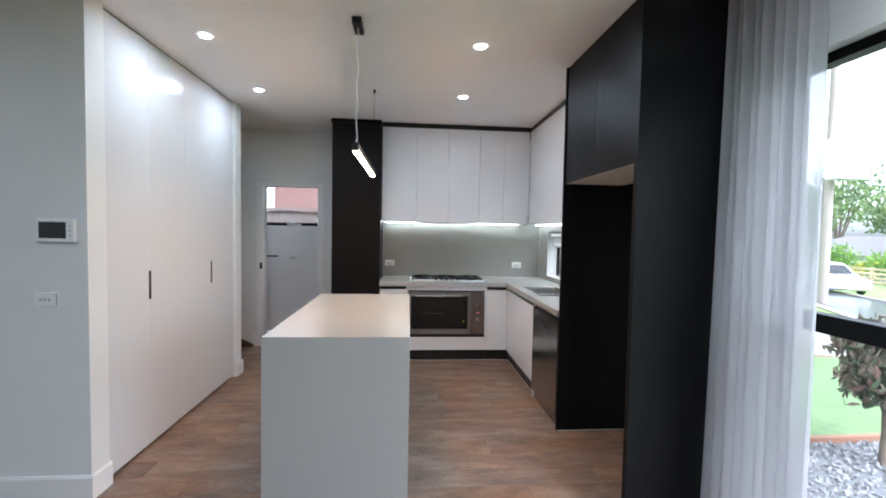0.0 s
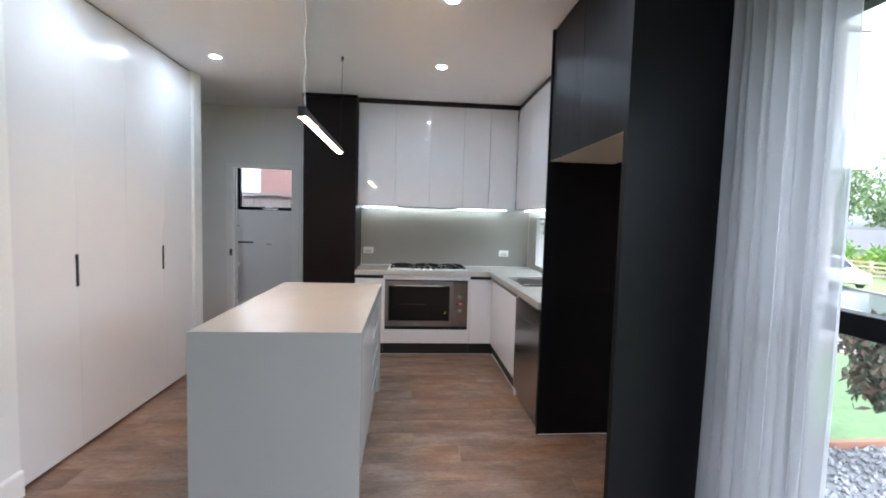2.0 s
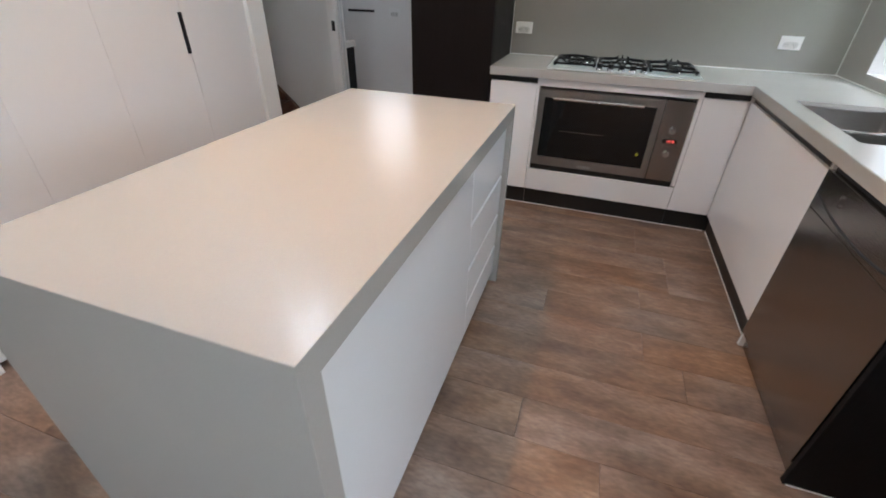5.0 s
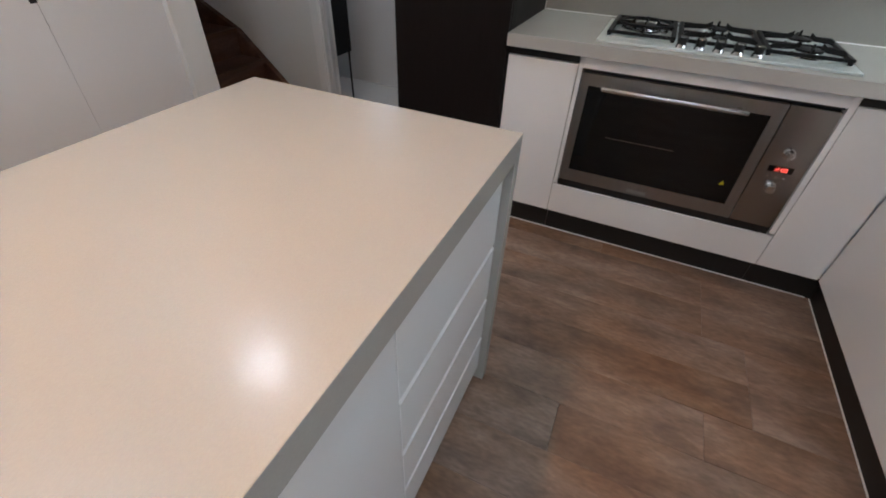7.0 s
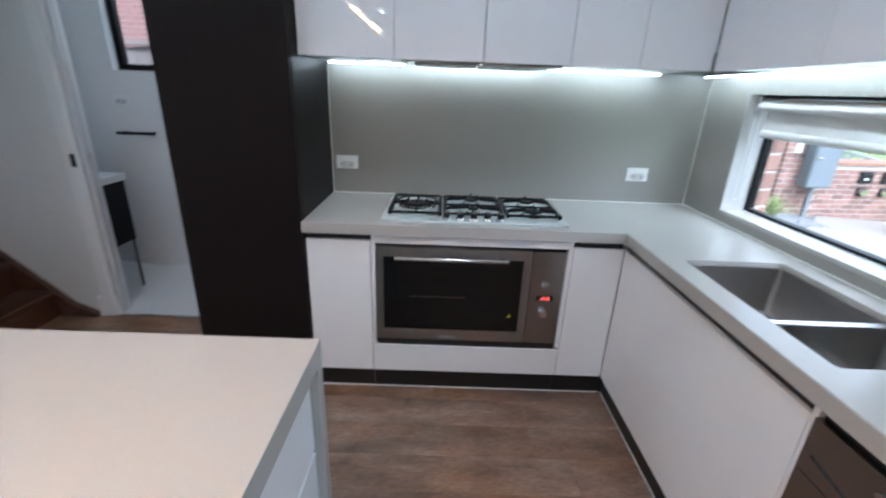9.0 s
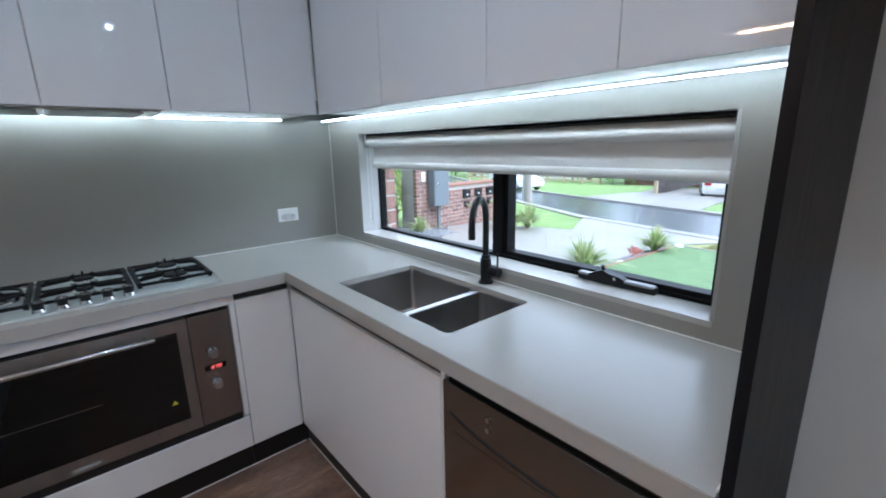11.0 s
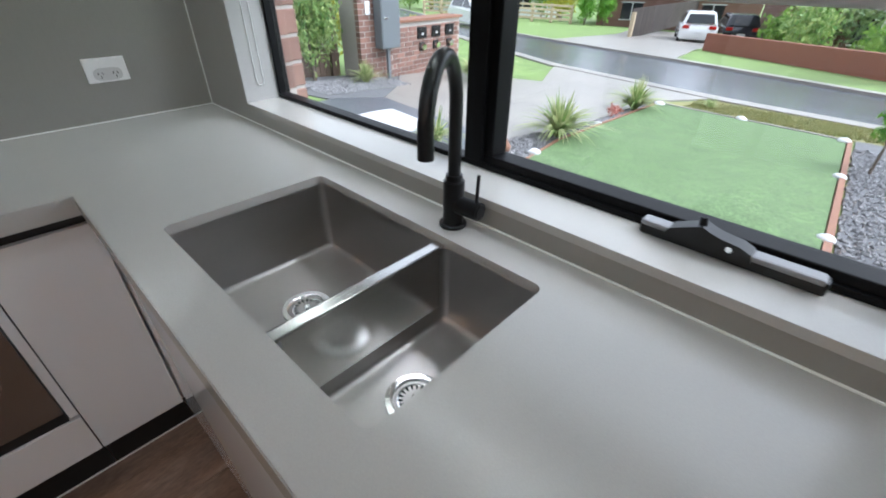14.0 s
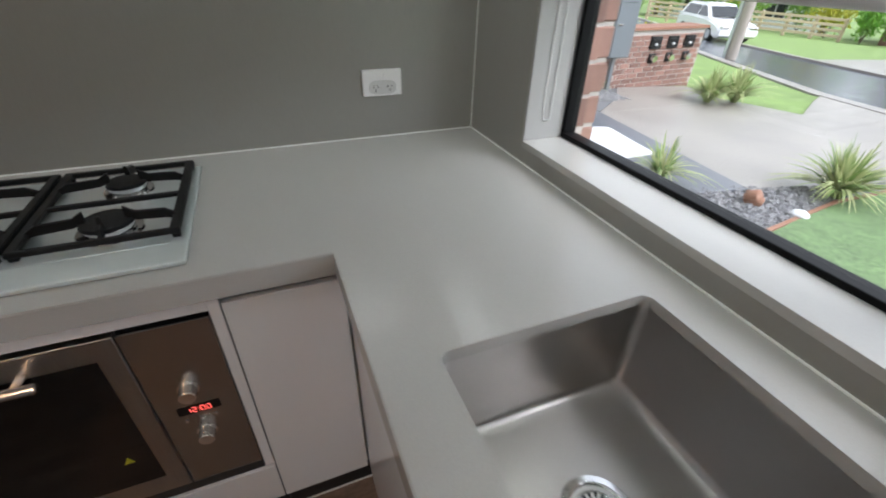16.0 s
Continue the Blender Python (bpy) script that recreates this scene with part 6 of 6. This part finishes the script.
for o in [part("post", bm_box((27.3, 14.1, gz(27.4) - 0.1), (27.5, 14.3, gz(27.4) + 1.2), 0.02), M_PINE, df)]:
    o.matrix_parent_inverse = Matrix.Translation(df.location).inverted()

ribbon("wall_street", [(23.6, 9.3), (19.2, 3.45), (16.6, -1.5), (14.8, -8)], 0.28, 0.64, M_REDWALL, "low red-brown rendered garden wall", "wall")
shrub(25.0, 7.0, (1.2, 1.1, 0.95), 900, 0.12, "leafy garden shrub behind the red wall", L_HEDGE, 51)
shrub(23.4, 6.0, (1.5, 1.3, 1.25), 900, 0.13, "leafy garden shrub behind the red wall", L_BUSH, 52)
shrub(21.6, 3.6, (1.4, 1.2, 0.9), 700, 0.12, "leafy garden shrub behind the red wall", L_HEDGE, 53)
shrub(26.5, 5.2, (1.8, 1.8, 1.7), 900, 0.16, "leafy garden shrub behind the red wall", L_TREE, 54)
for k, (x, y) in enumerate(((38.0, 22.4), (38.9, 21.2))):
    shrub(x, y, (1.05, 1.05, 1.5), 1500, 0.11, "clipped bright green conifer beside the far drive", L_CONIFER, 61 + k, category="conifer", group="clipped conifers", name="conifer")
for k in range(9):
    x, y = 36.5 + 1.5 * math.sin(k * 2.3), 25.5 + 2.7 * k
    shrub(x + 3.0, y, (1.9, 2.0, 1.7 + 0.5 * math.sin(k * 1.7)), 700, 0.18, "dense garden hedge behind the rail fence", L_HEDGE if k % 3 else L_YELLOW, 70 + k, group="garden hedge")
tree(19.3, 1.9, 5.5, 1.8, 1400, 0.16, "street tree with a grey trunk on the verge", L_TREE, 91, 0.16, 2.1)
for k, (x, y, h, c_) in enumerate(((47, 30, 9, 4.5), (52, 40, 12, 5), (44, 46, 10, 5), (57, 24, 11, 5), (40, 60, 12, 6), (60, 55, 14, 6), (34, 48, 7, 3.5), (56, 12, 9, 5), (50, 2, 9, 5), (44, -6, 8, 4))):
    tree(x, y, h, c_, 1900, 0.34, "tall leafy garden tree beyond the houses", L_TREE, 100 + 11 * k, 0.28, h * 0.28, group="far garden trees")


def house(x, y, w, d, h, rot, label, wall, roof_h=1.8):
    ob = thing("house", label, "house", "houses across the street", at=(x, y, gz(x)))
    ob.rotation_euler = (0, 0, rot)
    part("wall", bm_box((-w / 2, -d / 2, -0.5), (w / 2, d / 2, h), 0.02), wall, ob)
    o = 0.6
    bm = bmesh.new()
    b = [bm.verts.new(p) for p in ((-w / 2 - o, -d / 2 - o, h), (w / 2 + o, -d / 2 - o, h), (w / 2 + o, d / 2 + o, h), (-w / 2 - o, d / 2 + o, h))]
    t = [bm.verts.new(p) for p in ((-w / 2 + d * 0.45, 0, h + roof_h), (w / 2 - d * 0.45, 0, h + roof_h))]
    for f in ((b[0], b[1], t[1], t[0]), (b[2], b[3], t[0], t[1]), (b[1], b[2], t[1]), (b[3], b[0], t[0]), (b[3], b[2], b[1], b[0])):
        bm.faces.new(f)
    bmesh.ops.recalc_face_normals(bm, faces=bm.faces)
    part("roof", bm, M_ROOF, ob)
    for sx in (-0.28, 0.22):
        wd_ = part("window", bm_box((sx * w - 0.8, -d / 2 - 0.04, 0.9), (sx * w + 0.8, -d / 2 - 0.005, 2.1), 0.01), M_CARGLASS, ob)
        part("window_frame", bm_join(bm_box((sx * w - 0.88, -d / 2 - 0.06, 0.82), (sx * w + 0.88, -d / 2 - 0.0, 0.9)), bm_box((sx * w - 0.88, -d / 2 - 0.06, 2.1), (sx * w + 0.88, -d / 2 - 0.0, 2.18)), bm_box((sx * w - 0.04, -d / 2 - 0.06, 0.9), (sx * w + 0.04, -d / 2 - 0.041, 2.1))), M_WHITESLAB, ob)
    return ob


house(32.5, 2.5, 12, 9, 2.7, radians(-70), "brick house behind the red garden wall", M_BRICK)
house(47, 19, 12, 9, 2.8, radians(-65), "brown brick house behind the parked cars", M_BRICK)
house(46, 38, 13, 9, 2.6, radians(-50), "pale house with a grey tiled roof", M_WALL)


# ---------------------------------------------------------------- parked cars
def car(name, label, x, y, heading, paint, length=4.2, height=1.46):
    """Heading: the way its nose points, degrees from +x."""
    ob = thing(name, label, "car", "parked cars", at=(x, y, gz(x)))
    ob.rotation_euler = (0, 0, radians(heading))
    L, W, H = length / 2, 0.88, height
    low = [(-L, 0.42), (-L + 0.04, 0.72), (-L + 0.12, 0.92), (-L * 0.35, 0.96), (L * 0.40, 0.92), (L * 0.86, 0.76), (L, 0.58), (L, 0.34), (L * 0.94, 0.24), (-L * 0.95, 0.24)]
    bm = bm_prism(low, 1, -W, W)
    bmesh.ops.bevel(bm, geom=[e for e in bm.edges if abs(e.verts[0].co.y - e.verts[1].co.y) < 1e-4], offset=0.07, segments=3, affect="EDGES")
    part("body", bm, paint, ob, smooth=50)
    bm = bmesh.new()
    lo = [(-L + 0.10, 0.90), (L * 0.46, 0.90)]
    hi = [(-L + 0.42, H - 0.03), (-L + 0.85, H), (L * 0.02, H - 0.02), (L * 0.10, H - 0.06)]
    ring = lambda w0, w1: [bm.verts.new((lo[0][0], w0, lo[0][1])), bm.verts.new((lo[1][0], w0, lo[1][1]))] + [bm.verts.new((a, w1, b)) for a, b in hi[::-1]]
    l_, r_ = ring(-W + 0.05, -W + 0.24), ring(W - 0.05, W - 0.24)
    bm.faces.new(l_)
    bm.faces.new(r_)
    for i in range(len(l_)):
        j = (i + 1) % len(l_)
        bm.faces.new((l_[i], l_[j], r_[j], r_[i]))
    bmesh.ops.recalc_face_normals(bm, faces=bm.faces)
    bmesh.ops.bevel(bm, geom=bm.edges[:], offset=0.05, segments=2, affect="EDGES")
    part("cabin", bm, paint, ob, smooth=50)
    for s in (-1, 1):
        yo = lambda z: s * (W - 0.05 - (z - 0.90) / (H - 0.90) * 0.19 + 0.006)
        for x0a, x0b, x1a, x1b in ((-L + 0.42, -L + 0.62, -0.35, -0.35), (-0.25, -0.25, L * 0.36, L * 0.05)):
            bm = bmesh.new()
            za, zb = 0.97, H - 0.11
            bm.faces.new([bm.verts.new(p) for p in ((x0a, yo(za), za), (x1a, yo(za), za), (x1b, yo(zb), zb), (x0b, yo(zb), zb))])
            g = bmesh.ops.extrude_face_region(bm, geom=bm.faces[:])
            bmesh.ops.translate(bm, verts=[v for v in g["geom"] if isinstance(v, bmesh.types.BMVert)], vec=(0, -s * 0.02, 0))
            part("side_window", bm, M_CARGLASS, ob)
    for xa, xb, xc, nm in ((-L + 0.115, -L + 0.36, -0.02, "rear_window"), (L * 0.44, L * 0.16, 0.02, "windscreen")):
        bm = bmesh.new()
        bm.faces.new([bm.verts.new(p) for p in ((xa + xc, -0.66, 0.99), (xa + xc, 0.66, 0.99), (xb + xc, 0.56, H - 0.10), (xb + xc, -0.56, H - 0.10))])
        g = bmesh.ops.extrude_face_region(bm, geom=bm.faces[:])
        bmesh.ops.translate(bm, verts=[v for v in g["geom"] if isinstance(v, bmesh.types.BMVert)], vec=(-xc * 3, 0, 0))
        part(nm, bm, M_CARGLASS, ob)
    for s in (-1, 1):
        part("tail_lamp", bm_box((-L - 0.015, s * 0.62 - 0.16, 0.74), (-L + 0.08, s * 0.62 + 0.16, 0.90), 0.02), M_TAIL, ob)
        part("headlamp", bm_box((L * 0.88, s * 0.62 - 0.18, 0.60), (L + 0.0, s * 0.62 + 0.18, 0.72), 0.03), M_CHROME, ob)
        for wx in (-L * 0.62, L * 0.62):
            w_ = part("wheel", bm_cyl((wx, s * 0.70, 0.31), (wx, s * 0.895, 0.31), 0.31, seg=24, bevel=0.03), M_TYRE, ob, smooth=40)
            part("rim", bm_join(bm_cyl((wx, s * 0.893, 0.31), (wx, s * 0.902, 0.31), 0.20, seg=20), *[bm_box((wx - 0.02, min(s * 0.90, s * 0.91), 0.15), (wx + 0.02, max(s * 0.90, s * 0.91), 0.47))]), M_STEELPOLE, w_)
    part("number_plate", bm_box((-L - 0.02, -0.2, 0.50), (-L + 0.01, 0.2, 0.61), 0.005), M_WHITESLAB, ob)
    return ob


car("parked_car", "white sedan parked across the street", 22.3, 20.9, -115, M_CARWHITE, 4.6, 1.48)
car("parked_car", "white hatchback parked in the far driveway, seen from behind", 30.2, 11.75, 20, M_CARWHITE, 4.2, 1.5)
car("parked_car", "dark hatchback parked beside the white one", 32.6, 10.35, 22, M_CARDARK, 4.2, 1.5)
car("parked_car", "dark car in the far driveway before the house", 40.5, 18.0, 200, M_CARDARK, 4.2, 1.5)

# ---------------------------------------------------------------- outside the laundry: fence and brick neighbour
pf = thing("paling_fence", "pale weathered paling fence along the side passage", "fence", at=(-2.5, 8.3, -0.25))
PAL2 = box_mesh("paling", 0.115, 0.018, 2.05)
M_PAL2 = mat("bleached_paling", (0.17, 0.14, 0.125), 0.8, var=0.25, scale=4, stretch=(4, 4, 0.5), per_object=0.15)
PAL2.materials.append(M_PAL2)
for k in range(42):
    ob = new("paling", PAL2)
    ob.parent = pf
    ob.matrix_basis = Matrix.Translation(-pf.location) @ pose(-0.2 - 0.119 * k, 8.3, 0.765 + 0.012 * rnd.uniform(-1, 1))
for o in [part("cap_rail", bm_box((-5.3, 8.24, 1.80), (-0.1, 8.33, 1.85), 0.004), M_PAL2, pf)]:
    o.matrix_parent_inverse = Matrix.Translation(pf.location).inverted()
nb = thing("neighbour_house", "red brick neighbouring house with a white window", "house", at=(-3, 11.6, -0.3))
M_PALEBRICK = mat("pale_pink_brick", (0.18, 0.09, 0.075), 0.8, var=0.2, scale=9, bump=0.3, bscale=90)
part("wall", bm_box((-9, 11.6, -0.3), (3, 11.8, 3.3)), M_MORTAR, nb)
bm = bmesh.new()
for c_ in range(21):
    for k in range(24):
        cx = -6.0 + 0.24 * k + (0.12 if c_ % 2 else 0)
        bmesh.ops.create_cube(bm, size=1, matrix=Matrix.LocRotScale((cx, 11.598, 1.5 + 0.086 * c_), None, (0.228, 0.02, 0.076)))
me_ = part("brickwork", bm, M_PALEBRICK, nb)
me_["kind"] = "stuff"
nw = part("window", bm_box((-4.55, 11.54, 1.9), (-3.15, 11.60, 3.2), 0.01), M_WHITESLAB, nb, "white-framed window")
part("drawn_blind", bm_box((-4.45, 11.535, 2.0), (-3.25, 11.539, 3.1)), M_FABRIC, nw, "white drawn blind")
anchor(nb)

# brick skin beside the kitchen window
ext = thing("wall_brick_reveal", "red brick outer skin beside the kitchen window", "wall", kind="structure", at=(2.235, 5.34, 0))
part("mortar_core", bm_box((2.186, 5.287, 0.3), (2.2295, 5.505, 2.0)), M_MORTAR, ext)
part("lining", bm_box((2.1505, WY1 - 0.003, WZ0 + 0.004), (2.184, WY1 + 0.012, WZ1)), M_MORTAR, ext)
for c_ in range(8, 13):
    zc = 0.343 + c_ * 0.086
    if WZ0 + 0.05 < zc < WZ1 - 0.04:
        part("lining_block", bm_box((2.1505, WY1 - 0.0065, zc - 0.038), (2.1835, WY1 - 0.0031, zc + 0.038), 0.001, 1), M_BRICK, ext)
for c_ in range(19):
    ob = new("brick", BRICK_ME)
    ob.parent = ext
    ob.matrix_basis = Matrix.Translation(-ext.location) @ pose(2.2085, 5.3965, 0.343 + c_ * 0.086, 0, 0, 90 + 0.6 * rnd.uniform(-1, 1)) @ Matrix.Diagonal((1, 0.43, 1, 1))
for o in ext.children:
    if not o.name.startswith("brick"):
        o.matrix_parent_inverse = Matrix.Translation(ext.location).inverted()

# ---------------------------------------------------------------- floor planks
floor_ob = bpy.data.objects["floor"]
PW, PL = 0.18, 1.22
PLANKS = {}


def plank_mesh(length, width):
    key = (round(length, 2), round(width, 3))
    if key not in PLANKS:
        c, z0 = 0.0012, -0.009
        bm = bmesh.new()
        a, b = key[0] / 2 - 0.0003, key[1] / 2 - 0.0003
        low = [bm.verts.new(p) for p in ((-a, -b, z0), (a, -b, z0), (a, b, z0), (-a, b, z0))]
        mid = [bm.verts.new(p) for p in ((-a, -b, -c), (a, -b, -c), (a, b, -c), (-a, b, -c))]
        top = [bm.verts.new(p) for p in ((-a + c, -b + c, 0), (a - c, -b + c, 0), (a - c, b - c, 0), (-a + c, b - c, 0))]
        bm.faces.new(top)
        for u, v in ((low, mid), (mid, top)):
            for k in range(4):
                bm.faces.new((u[k], u[(k + 1) % 4], v[(k + 1) % 4], v[k]))
        me = bpy.data.meshes.new("plank")
        bm.to_mesh(me)
        bm.free()
        me.materials.append(M_FLOORW)
        PLANKS[key] = me
    return PLANKS[key]


prng = random.Random(11)
y = Y_D - PW / 2
while y > -1.4:
    start = -4.6 - prng.choice((0.0, 0.3, 0.61, 0.9, 0.45))
    x = start
    while x < X_N:
        a, b = max(x, -4.6), min(x + PL, X_N)
        if b - a > 0.04 and not (b < -1.95 and y > 2.7):
            ob = new("plank", plank_mesh(round(b - a, 2), PW))
            ob.parent = floor_ob
            ob.location = ((a + b) / 2, y, 0)
        x += PL
    y -= PW
built("floor_south", bm_box((-4.6, -4.1, -0.009), (2.0, y + PW / 2, 0.0)), M_FLOORW, "weathered oak plank floor of the living room", "floor")
